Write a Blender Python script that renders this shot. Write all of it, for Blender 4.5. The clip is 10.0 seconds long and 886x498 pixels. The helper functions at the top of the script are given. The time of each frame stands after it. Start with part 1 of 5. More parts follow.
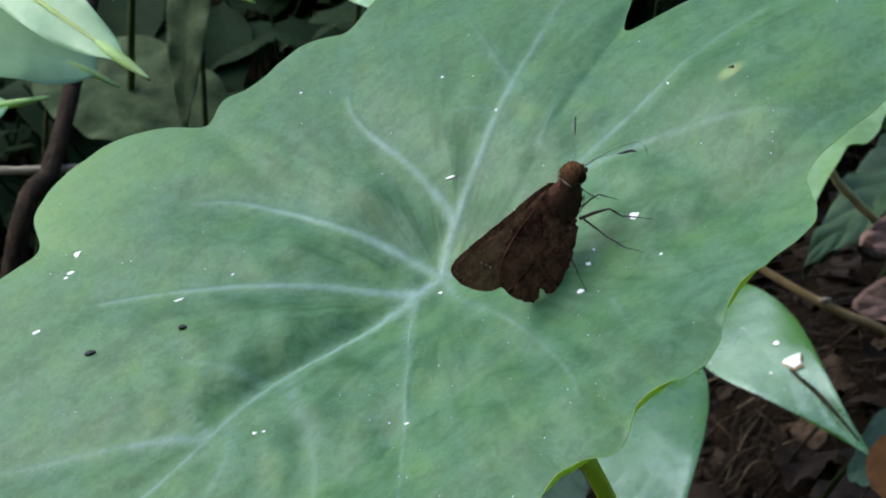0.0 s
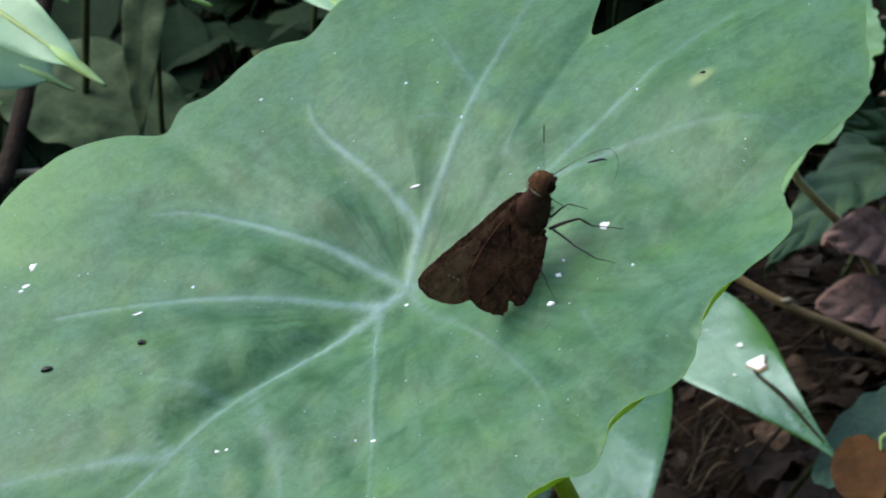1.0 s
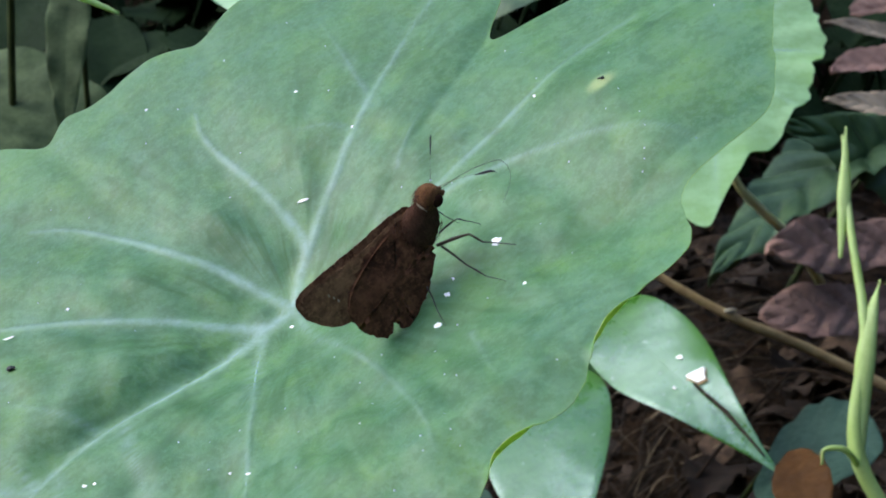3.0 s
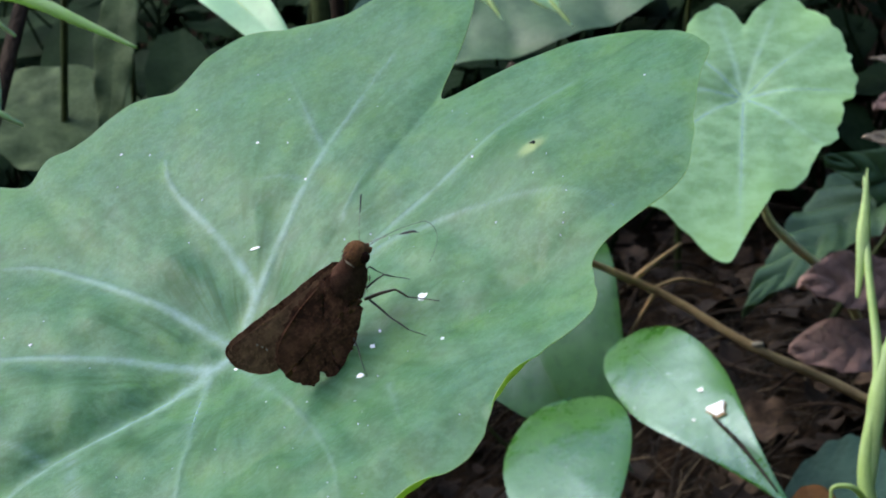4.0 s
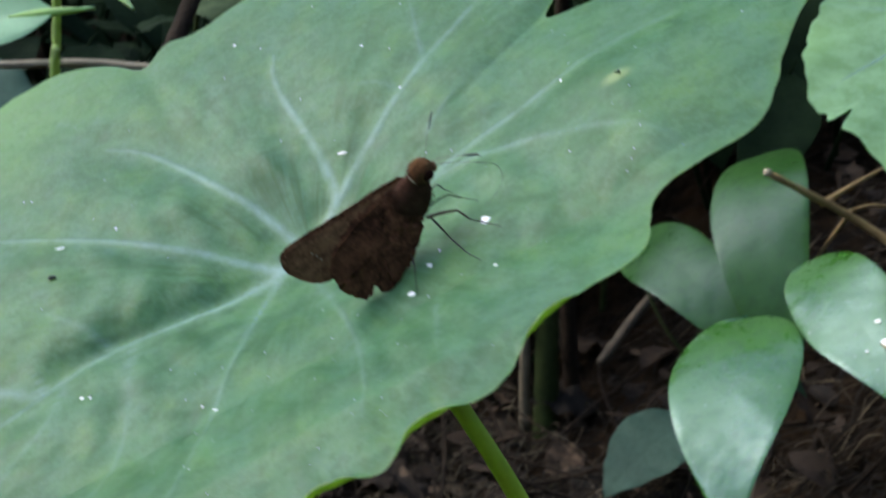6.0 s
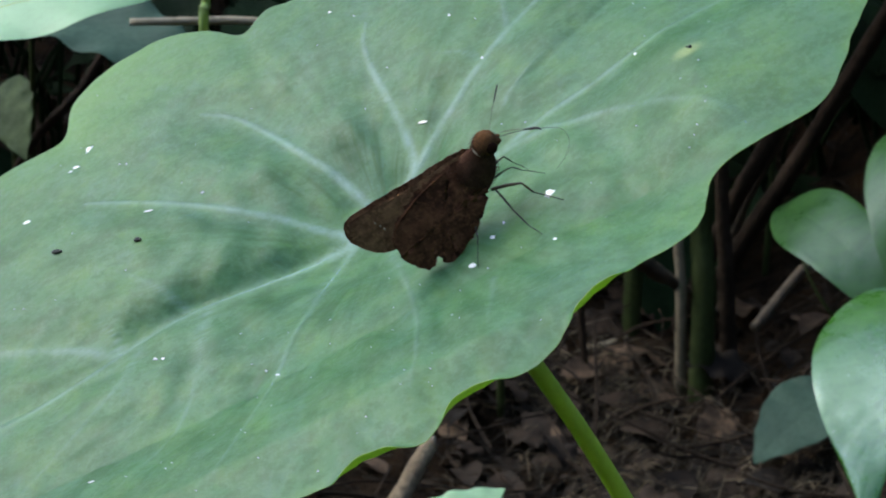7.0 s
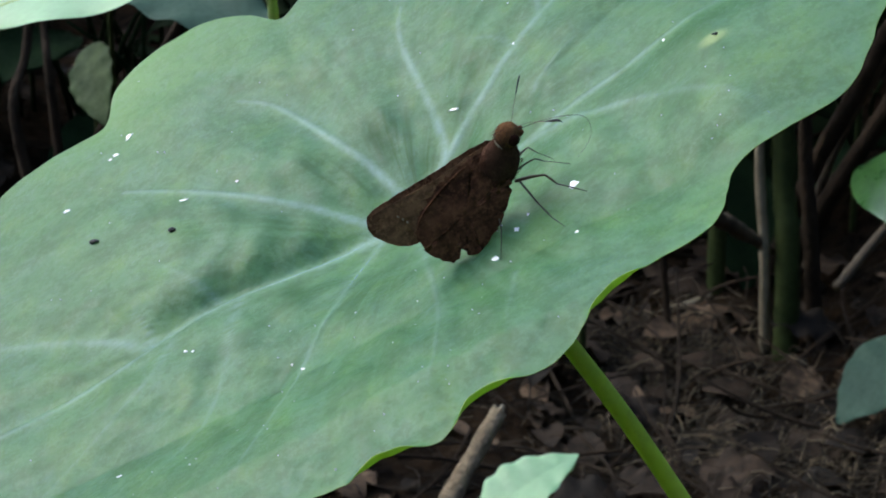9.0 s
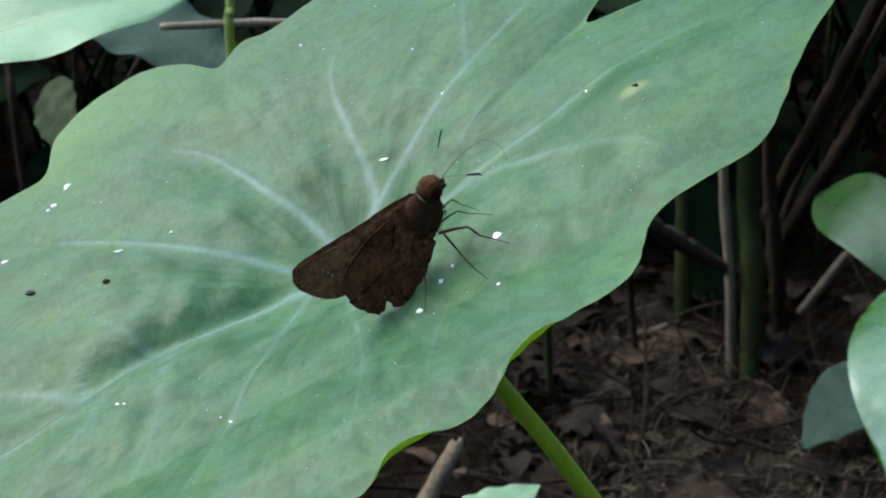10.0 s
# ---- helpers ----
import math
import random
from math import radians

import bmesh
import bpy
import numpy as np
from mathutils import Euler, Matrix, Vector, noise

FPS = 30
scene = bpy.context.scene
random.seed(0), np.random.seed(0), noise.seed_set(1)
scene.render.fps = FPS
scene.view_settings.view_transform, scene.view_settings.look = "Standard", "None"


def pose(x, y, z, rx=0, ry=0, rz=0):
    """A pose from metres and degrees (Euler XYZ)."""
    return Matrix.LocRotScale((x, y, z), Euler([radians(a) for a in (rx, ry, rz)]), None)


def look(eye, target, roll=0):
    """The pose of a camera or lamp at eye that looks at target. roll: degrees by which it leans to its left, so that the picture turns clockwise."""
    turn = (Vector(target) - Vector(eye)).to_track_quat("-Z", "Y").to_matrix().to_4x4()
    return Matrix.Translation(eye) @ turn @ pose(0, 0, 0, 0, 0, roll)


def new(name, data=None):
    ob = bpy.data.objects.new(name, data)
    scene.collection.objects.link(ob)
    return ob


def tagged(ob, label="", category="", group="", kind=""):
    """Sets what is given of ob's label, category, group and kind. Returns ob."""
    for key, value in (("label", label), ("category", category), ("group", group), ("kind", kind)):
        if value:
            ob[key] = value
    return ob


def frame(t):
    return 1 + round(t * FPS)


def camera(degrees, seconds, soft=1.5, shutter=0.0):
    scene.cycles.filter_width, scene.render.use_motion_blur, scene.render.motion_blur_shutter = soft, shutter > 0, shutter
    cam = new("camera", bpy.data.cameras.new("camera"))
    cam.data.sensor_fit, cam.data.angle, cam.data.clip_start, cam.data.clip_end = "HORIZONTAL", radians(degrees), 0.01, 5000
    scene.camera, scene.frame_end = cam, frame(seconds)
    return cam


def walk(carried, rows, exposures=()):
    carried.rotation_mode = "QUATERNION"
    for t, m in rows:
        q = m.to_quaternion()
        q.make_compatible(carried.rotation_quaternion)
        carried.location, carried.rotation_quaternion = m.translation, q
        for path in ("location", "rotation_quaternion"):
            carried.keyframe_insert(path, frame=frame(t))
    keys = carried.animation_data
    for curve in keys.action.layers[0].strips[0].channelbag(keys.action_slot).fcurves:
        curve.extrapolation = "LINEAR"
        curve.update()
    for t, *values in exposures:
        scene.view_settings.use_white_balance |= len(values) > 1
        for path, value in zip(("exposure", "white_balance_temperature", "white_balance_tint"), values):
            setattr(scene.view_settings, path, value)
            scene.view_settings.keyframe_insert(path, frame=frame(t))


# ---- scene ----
cam = camera(24.6, 10.0, soft=1.8, shutter=0.32)
walk(cam, [
    (0.0, pose(-0.0857, -0.0030, 0.4612, 67.96, -0.30, -17.42)),
    (0.5, pose(-0.0845, 0.0011, 0.4603, 67.90, -0.38, -17.99)),
    (1.0, pose(-0.0848, 0.0040, 0.4604, 67.90, -0.39, -18.70)),
    (1.5, pose(-0.0773, 0.0076, 0.4581, 67.36, -0.51, -20.39)),
    (2.0, pose(-0.0727, 0.0127, 0.4568, 67.57, -0.29, -20.33)),
    (2.5, pose(-0.0736, 0.0149, 0.4598, 68.09, -0.40, -20.35)),
    (3.0, pose(-0.0702, 0.0152, 0.4555, 68.15, -0.32, -19.82)),
    (3.2, pose(-0.0666, 0.0136, 0.4550, 68.59, 0.16, -18.74)),
    (4.3, pose(-0.0519, -0.0048, 0.4688, 67.76, -1.01, -16.24)),
    (4.5, pose(-0.0557, -0.0055, 0.4687, 67.12, -0.88, -15.81)),
    (4.9, pose(-0.0588, -0.0041, 0.4826, 67.76, -1.75, -15.48)),
    (5.0, pose(-0.0565, -0.0020, 0.4804, 67.99, -1.88, -15.51)),
    (5.3, pose(-0.0493, 0.0053, 0.4718, 67.66, -2.20, -14.66)),
    (5.5, pose(-0.0440, 0.0023, 0.4687, 66.74, -2.67, -13.39)),
    (5.7, pose(-0.0416, 0.0039, 0.4676, 65.87, -2.35, -11.50)),
    (6.0, pose(-0.0281, -0.0014, 0.4707, 64.72, -2.81, -8.05)),
    (6.2, pose(-0.0173, -0.0025, 0.4698, 63.56, -2.40, -6.82)),
    (7.3, pose(-0.0087, -0.0037, 0.4751, 63.03, -1.47, -1.42)),
    (7.5, pose(-0.0054, -0.0028, 0.4747, 62.65, -1.36, -0.96)),
    (8.0, pose(-0.0032, 0.0004, 0.4793, 62.28, -0.77, 0.05)),
    (8.5, pose(-0.0000, 0.0000, 0.4800, 62.00, 0.00, 0.00)),
    (9.0, pose(-0.0009, -0.0000, 0.4788, 61.72, 0.33, -0.19)),
    (9.5, pose(0.0028, -0.0011, 0.4828, 62.14, 0.43, -0.54)),
    (10.0, pose(0.0068, -0.0004, 0.4837, 62.26, 0.68, -0.89)),
], exposures=[(0.0, 1.40, 6490, 7), (0.8, 1.42, 6490, 7), (1.5, 1.63, 6470, 9), (3.2, 1.69, 6460, 10), (4.3, 1.57, 6450, 9), (5.0, 1.50, 6440, 8), (5.5, 1.50, 6430, 7), (6.2, 1.40, 6420, 5), (7.3, 1.40, 6430, 4), (8.0, 1.44, 6430, 4), (10.0, 1.41, 6440, 4)])
# a small lens close to its subject: the ground lies a little out of focus
cam.data.dof.use_dof, cam.data.dof.focus_distance, cam.data.dof.aperture_fstop = True, 0.28, 115.0

# ---------------------------------------------------------------- light
world = bpy.data.worlds.new("sky")
scene.world = world
world.use_nodes = True
wn = world.node_tree.nodes
sky = wn.new("ShaderNodeTexSky")
sky.sky_type, sky.sun_disc = "NISHITA", False
sky.sun_elevation, sky.sun_rotation = radians(39), radians(-59)
sky.air_density, sky.dust_density = 1.0, 2.0
wn["Background"].inputs["Strength"].default_value = 0.15
world.node_tree.links.new(sky.outputs["Color"], wn["Background"].inputs["Color"])

sun = new("sun", bpy.data.lights.new("sun", "SUN"))
sun.data.energy, sun.data.angle, sun.data.color = 0.70, radians(52), (0.81, 0.93, 1.0)
sun.matrix_world = look((-0.67, 0.40, 0.63), (0, 0, 0))


# ---------------------------------------------------------------- materials
def material(name):
    m = bpy.data.materials.new(name)
    m.use_nodes = True
    t = m.node_tree
    b = t.nodes["Principled BSDF"]
    return m, t, b


def tex_noise(t, scale, detail=4.0, rough=0.6, vector=None):
    n = t.nodes.new("ShaderNodeTexNoise")
    n.inputs["Scale"].default_value, n.inputs["Detail"].default_value = scale, detail
    n.inputs["Roughness"].default_value = rough
    if vector:
        t.links.new(vector, n.inputs["Vector"])
    return n.outputs["Fac"]


def place(t, stretch=(1, 1, 1)):
    c = t.nodes.new("ShaderNodeTexCoord")
    p = t.nodes.new("ShaderNodeMapping")
    p.inputs["Scale"].default_value = stretch
    t.links.new(c.outputs["Object"], p.inputs["Vector"])
    return p.outputs["Vector"]


def ramp(t, fac, stops):
    r = t.nodes.new("ShaderNodeValToRGB")
    while len(r.color_ramp.elements) < len(stops):
        r.color_ramp.elements.new(0.5)
    for e, (at, col) in zip(r.color_ramp.elements, stops):
        e.position, e.color = at, (*col, 1)
    t.links.new(fac, r.inputs["Fac"])
    return r.outputs["Color"]


def mixed(t, fac, a, b, mode="MIX"):
    n = t.nodes.new("ShaderNodeMix")
    n.data_type, n.blend_type = "RGBA", mode
    if isinstance(fac, (int, float)):
        n.inputs[0].default_value = fac
    else:
        t.links.new(fac, n.inputs[0])
    for socket, v in ((n.inputs[6], a), (n.inputs[7], b)):
        if isinstance(v, tuple):
            socket.default_value = (*v, 1)
        else:
            t.links.new(v, socket)
    return n.outputs[2]


def scaled(t, fac, lo, hi, to_lo=0.0, to_hi=1.0):
    n = t.nodes.new("ShaderNodeMapRange")
    for i, v in enumerate((lo, hi, to_lo, to_hi)):
        n.inputs[i + 1].default_value = v
    t.links.new(fac, n.inputs[0])
    return n.outputs[0]


def bumped(t, b, height, strength, distance):
    n = t.nodes.new("ShaderNodeBump")
    n.inputs["Strength"].default_value, n.inputs["Distance"].default_value = strength, distance
    t.links.new(height, n.inputs["Height"])
    t.links.new(n.outputs["Normal"], b.inputs["Normal"])


def attr(t, name):
    n = t.nodes.new("ShaderNodeAttribute")
    n.attribute_name = name
    return n.outputs["Fac"]


def see_through(m, t, b, colour, share):
    """Adds light that passes through a thin blade."""
    tr = t.nodes.new("ShaderNodeBsdfTranslucent")
    if isinstance(colour, tuple):
        tr.inputs["Color"].default_value = (*colour, 1)
    else:
        t.links.new(colour, tr.inputs["Color"])
    mx = t.nodes.new("ShaderNodeMixShader")
    mx.inputs["Fac"].default_value = share
    out = t.nodes["Material Output"]
    t.links.new(b.outputs["BSDF"], mx.inputs[1])
    t.links.new(tr.outputs["BSDF"], mx.inputs[2])
    t.links.new(mx.outputs["Shader"], out.inputs["Surface"])


def taro_material(name="taro_blade", bright=1.0):
    m, t, b = material(name)
    v = place(t)
    broad = tex_noise(t, 38, 3, 0.55, v)
    fine = tex_noise(t, 420, 5, 0.7, v)
    streak = tex_noise(t, 150, 4, 0.6, place(t, (0.6, 1.4, 1)))
    patchy = tex_noise(t, 130, 4, 0.62, place(t, (1.2, 0.85, 1)))
    green = ramp(t, broad, [(0.38, (0.058, 0.158, 0.086)), (0.5, (0.072, 0.190, 0.092)), (0.62, (0.096, 0.222, 0.082))])
    green = mixed(t, scaled(t, patchy, 0.50, 0.62, 0.0, 0.60), green, (0.098, 0.206, 0.158))
    green = mixed(t, scaled(t, patchy, 0.48, 0.38, 0.0, 0.55), green, (0.122, 0.236, 0.058))
    worn_patch = tex_noise(t, 75, 5, 0.68, place(t, (0.8, 1.2, 1)))
    green = mixed(t, scaled(t, worn_patch, 0.50, 0.62, 0.0, 0.45), green, (0.040, 0.118, 0.058))
    green = mixed(t, scaled(t, fine, 0.46, 0.60, 0.0, 0.50), green, (0.140, 0.272, 0.150))
    green = mixed(t, scaled(t, streak, 0.49, 0.59, 0.0, 0.60), green, (0.036, 0.106, 0.052))
    # the fine net of cells between the veins
    cells = t.nodes.new("ShaderNodeTexVoronoi")
    cells.feature = "DISTANCE_TO_EDGE"
    cells.inputs["Scale"].default_value = 430
    bend = t.nodes.new("ShaderNodeVectorMath")
    bend.operation = "ADD"
    warp = t.nodes.new("ShaderNodeTexNoise")
    warp.inputs["Scale"].default_value = 260
    shrink = t.nodes.new("ShaderNodeVectorMath")
    shrink.operation = "SCALE"
    shrink.inputs["Scale"].default_value = 0.004
    t.links.new(v, warp.inputs["Vector"])
    t.links.new(warp.outputs["Color"], shrink.inputs[0])
    t.links.new(v, bend.inputs[0])
    t.links.new(shrink.outputs["Vector"], bend.inputs[1])
    t.links.new(bend.outputs["Vector"], cells.inputs["Vector"])
    net = cells.outputs["Distance"]
    green = mixed(t, scaled(t, net, 0.08, 0.0, 0.0, 0.14), green, (0.150, 0.285, 0.185))
    grain = tex_noise(t, 900, 3, 0.8, v)
    green = mixed(t, scaled(t, grain, 0.47, 0.58, 0.0, 0.50), green, (0.150, 0.278, 0.150))
    spots = tex_noise(t, 560, 3, 0.7, v)
    green = mixed(t, scaled(t, spots, 0.52, 0.62, 0.0, 0.58), green, (0.040, 0.111, 0.056))
    green = mixed(t, scaled(t, attr(t, "stroke"), 0.0, 1.0, 0.0, 0.85), green, (0.026, 0.088, 0.036))
    green = mixed(t, attr(t, "pale"), green, (0.230, 0.410, 0.130))
    worn = tex_noise(t, 260, 4, 0.7, v)
    on_vein = t.nodes.new("ShaderNodeMath")
    on_vein.operation = "MULTIPLY"
    t.links.new(attr(t, "vein"), on_vein.inputs[0])
    t.links.new(scaled(t, worn, 0.34, 0.58, 0.35, 1.0), on_vein.inputs[1])
    green = mixed(t, on_vein.outputs[0], green, (0.380, 0.530, 0.500))
    green = mixed(t, attr(t, "blotch"), green, (0.42, 0.50, 0.22))
    if bright != 1.0:
        green = mixed(t, scaled(t, patchy, 0.40, 0.60, bright * 0.55, bright * 1.35), green, (0.40, 0.62, 0.33))
    t.links.new(green, b.inputs["Base Color"])
    t.links.new(scaled(t, fine, 0.4, 0.6, 0.34, 0.56), b.inputs["Roughness"])
    b.inputs["Specular IOR Level"].default_value = 0.30
    bumped(t, b, mixed(t, 0.5, fine, streak), 0.40, 0.0012)
    see_through(m, t, b, (0.42, 0.70, 0.10), 0.32)
    return m


def leaf_material(name, dark, light, rough, through_colour, share=0.2, scale=60, spec=0.5):
    m, t, b = material(name)
    v = place(t)
    n = tex_noise(t, scale, 4, 0.6, v)
    f = tex_noise(t, scale * 9, 4, 0.7, v)
    col = ramp(t, n, [(0.3, dark), (0.7, light)])
    col = mixed(t, scaled(t, f, 0.45, 0.8, 0.0, 0.4), col, tuple(0.55 * c for c in dark))
    t.links.new(col, b.inputs["Base Color"])
    t.links.new(scaled(t, f, 0.3, 0.7, rough * 0.8, rough * 1.25), b.inputs["Roughness"])
    b.inputs["Specular IOR Level"].default_value = spec
    bumped(t, b, f, 0.25, 0.0008)
    if share:
        see_through(m, t, b, through_colour, share)
    return m


def plain(name, a, c, rough=0.6, scale=80, bump=0.4, depth=0.001, stretch=(1, 1, 1), spec=0.4):
    m, t, b = material(name)
    v = place(t, stretch)
    n = tex_noise(t, scale, 5, 0.65, v)
    f = tex_noise(t, scale * 6, 4, 0.7, v)
    col = ramp(t, n, [(0.3, a), (0.7, c)])
    col = mixed(t, scaled(t, f, 0.4, 0.8, 0.0, 0.5), col, tuple(0.5 * q for q in a))
    t.links.new(col, b.inputs["Base Color"])
    b.inputs["Roughness"].default_value = rough
    b.inputs["Specular IOR Level"].default_value = spec
    bumped(t, b, f, bump, depth)
    return m


def glossy_material(name, dark, light, lo, hi, share=0.12, dew=0.5, coat=0.8, spec=0.5):
    """Smooth waxy leaf with soft gloss and scattered dew."""
    m, t, b = material(name)
    v = place(t)
    n = tex_noise(t, 45, 4, 0.6, v)
    f = tex_noise(t, 260, 4, 0.65, v)
    col = ramp(t, n, [(0.32, dark), (0.68, light)])
    col = mixed(t, scaled(t, f, 0.50, 0.66, 0.0, 0.45), col, tuple(0.55 * c for c in dark))
    col = mixed(t, scaled(t, tex_noise(t, 480, 2, 0.5, v), 0.70, 0.76, 0.0, dew), col, (0.55, 0.62, 0.56))
    t.links.new(col, b.inputs["Base Color"])
    t.links.new(scaled(t, mixed(t, 0.5, n, f), 0.38, 0.62, lo, hi), b.inputs["Roughness"])
    b.inputs["Specular IOR Level"].default_value = spec
    b.inputs["Coat Weight"].default_value, b.inputs["Coat Roughness"].default_value = coat, 0.17
    # blue put into the gloss itself, in place of the reflected sky's colour
    b.inputs["Specular Tint"].default_value = (0.66, 0.86, 1.0, 1)
    bumped(t, b, tex_noise(t, 120, 3, 0.6, v), 0.20, 0.0016)
    see_through(m, t, b, (0.14, 0.38, 0.04), share)
    return m


def fibre_material(name, stops, rough=0.8):
    """Loose pieces, each of its own shade."""
    m, t, b = material(name)
    g = t.nodes.new("ShaderNodeNewGeometry")
    col = ramp(t, g.outputs["Random Per Island"], stops)
    n = tex_noise(t, 180, 4, 0.7, place(t))
    col = mixed(t, scaled(t, n, 0.42, 0.62, 0.0, 0.6), col, tuple(0.35 * c for c in stops[0][1]))
    t.links.new(col, b.inputs["Base Color"])
    b.inputs["Roughness"].default_value = rough
    b.inputs["Specular IOR Level"].default_value = 0.25
    bumped(t, b, n, 0.6, 0.001)
    return m


def wing_material(name, dark, light, streaks):
    """Matt overlapping scales, mottled and worn, with veins running to the edge."""
    m, t, b = material(name)
    v = place(t)
    n = tex_noise(t, 330, 5, 0.7, v)
    f = tex_noise(t, 1500, 4, 0.75, v)
    w = tex_noise(t, 620, 4, 0.6, place(t, (0.35, 1, 1.5)))
    col = ramp(t, n, [(0.40, dark), (0.62, light)])
    col = mixed(t, scaled(t, w, 0.48, 0.60, 0.0, streaks), col, tuple(0.40 * c for c in dark))
    col = mixed(t, scaled(t, f, 0.50, 0.62, 0.0, 0.60), col, tuple(min(1.35 * c, 0.5) for c in light))
    t.links.new(col, b.inputs["Base Color"])
    b.inputs["Roughness"].default_value = 0.8
    b.inputs["Specular IOR Level"].default_value = 0.12
    bumped(t, b, mixed(t, 0.5, n, f), 0.9, 0.0006)
    return m


TARO = taro_material()
UNDERSIDE = leaf_material("taro_underside", (0.33, 0.46, 0.11), (0.44, 0.58, 0.17), 0.55, (0.60, 0.80, 0.16), 0.5, 60)
TARO_VEIN = plain("taro_vein", (0.20, 0.35, 0.26), (0.28, 0.44, 0.36), 0.5, 300, 0.3, 0.0003)
TARO_STALK = leaf_material("taro_stalk", (0.48, 0.60, 0.10), (0.60, 0.72, 0.16), 0.45, (0.60, 0.80, 0.18), 0.35, 60)
PALE_TARO = taro_material("pale_taro", 0.46)
PALE_LEAF = leaf_material("pale_leaf", (0.31, 0.52, 0.31), (0.47, 0.69, 0.46), 0.34, (0.60, 0.85, 0.38), 0.40, 50)
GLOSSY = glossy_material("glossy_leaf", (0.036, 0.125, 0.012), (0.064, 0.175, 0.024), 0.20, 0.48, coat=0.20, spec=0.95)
# darker, duller copy of the glossy leaf: its shade is painted in
SHADE_GLOSSY = glossy_material("shade_toned_leaf", (0.018, 0.060, 0.011), (0.038, 0.100, 0.020), 0.26, 0.44, 0.08, 0.05, 0.06, 0.26)
DARK_LEAF = leaf_material("dark_leaf", (0.030, 0.072, 0.024), (0.105, 0.175, 0.075), 0.40, (0.12, 0.30, 0.04), 0.12, 70, 0.5)
DULL_LEAF = leaf_material("dull_leaf", (0.016, 0.032, 0.011), (0.090, 0.124, 0.054), 0.65, (0.1, 0.22, 0.04), 0.12, 110, 0.12)
BLUISH_LEAF = leaf_material("bluish_leaf", (0.026, 0.058, 0.042), (0.052, 0.100, 0.070), 0.60, (0.1, 0.2, 0.08), 0.08, 45, 0.15)
ORANGE_LEAF = leaf_material("orange_leaf", (0.030, 0.012, 0.003), (0.105, 0.046, 0.010), 0.7, (0.30, 0.15, 0.03), 0.06, 45, 0.12)
DEAD = plain("dead_leaf", (0.105, 0.052, 0.037), (0.340, 0.195, 0.150), 0.65, 45, 0.9, 0.003)
TAN = plain("tan_dry_leaf", (0.22, 0.155, 0.10), (0.40, 0.31, 0.21), 0.7, 60, 0.6, 0.002)
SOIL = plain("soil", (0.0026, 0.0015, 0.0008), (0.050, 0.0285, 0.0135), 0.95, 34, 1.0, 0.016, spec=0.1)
STRAW = fibre_material("straw", [(0.0, (0.012, 0.008, 0.005)), (0.7, (0.034, 0.023, 0.013)), (0.93, (0.110, 0.078, 0.044)), (1.0, (0.24, 0.18, 0.11))])
LITTER = fibre_material("litter", [(0.0, (0.011, 0.0065, 0.0036)), (0.65, (0.048, 0.028, 0.0155)), (1.0, (0.145, 0.090, 0.054))])
DRY_GRASS = fibre_material("dry_grass", [(0.0, (0.045, 0.031, 0.020)), (0.6, (0.110, 0.080, 0.050)), (1.0, (0.25, 0.19, 0.12))])
# leaf green darkened almost to black, so the colour carries the deep shade
UNDERGROWTH = leaf_material("shade_coloured_leaves", (0.005, 0.013, 0.004), (0.016, 0.032, 0.011), 0.7, (0.04, 0.1, 0.02), 0.06, 40, 0.08)
TWIG = plain("twig_bark", (0.25, 0.150, 0.058), (0.50, 0.34, 0.15), 0.6, 150, 0.8, 0.001, (1, 1, 1))
BARK = plain("dark_bark", (0.016, 0.010, 0.006), (0.055, 0.036, 0.023), 0.85, 60, 0.9, 0.003, spec=0.15)
DIM_WOOD = plain("dim_wood", (0.040, 0.027, 0.016), (0.105, 0.074, 0.044), 0.75, 110, 0.6, 0.0015)
WOOD = plain("broken_wood", (0.090, 0.052, 0.026), (0.46, 0.34, 0.21), 0.75, 110, 1.0, 0.003)
PALE_STEM = plain("pale_stem", (0.15, 0.115, 0.070), (0.33, 0.27, 0.18), 0.6, 60, 0.6, 0.002)
STRAW_STEM = plain("yellow_stem", (0.72, 0.70, 0.28), (0.82, 0.79, 0.40), 0.55, 60)
GREEN_STEM = plain("green_stem", (0.022, 0.032, 0.009), (0.055, 0.070, 0.020), 0.7, 60, spec=0.15)
PALE_TIP = leaf_material("pale_drip_tip", (0.52, 0.72, 0.26), (0.66, 0.83, 0.42), 0.45, (0.6, 0.85, 0.25), 0.45, 80)
SHOOT = leaf_material("young_shoot", (0.40, 0.54, 0.16), (0.54, 0.68, 0.28), 0.45, (0.55, 0.72, 0.20), 0.30, 80)
WING = wing_material("wing_scales", (0.042, 0.0150, 0.0065), (0.130, 0.053, 0.0245), 0.5)
WING_PALE = wing_material("wing_apex_scales", (0.092, 0.041, 0.0180), (0.215, 0.110, 0.051), 0.45)
FUR = plain("body_fur", (0.068, 0.030, 0.018), (0.165, 0.080, 0.050), 0.9, 600, 1.0, 0.0008, spec=0.08)
HEAD_FUR = plain("head_fur", (0.120, 0.052, 0.020), (0.270, 0.135, 0.058), 0.9, 700, 1.0, 0.0008, spec=0.08)
LEG = plain("leg_chitin", (0.035, 0.024, 0.013), (0.085, 0.060, 0.034), 0.55, 500)
TAN_LEG = plain("tan_leg", (0.085, 0.048, 0.026), (0.17, 0.105, 0.060), 0.6, 500)
CLUB = plain("antenna_club", (0.008, 0.006, 0.005), (0.016, 0.012, 0.010), 0.5, 500)
EYE = plain("compound_eye", (0.022, 0.008, 0.005), (0.040, 0.016, 0.010), 0.85, 900, 0.2, 0.0002, spec=0.05)
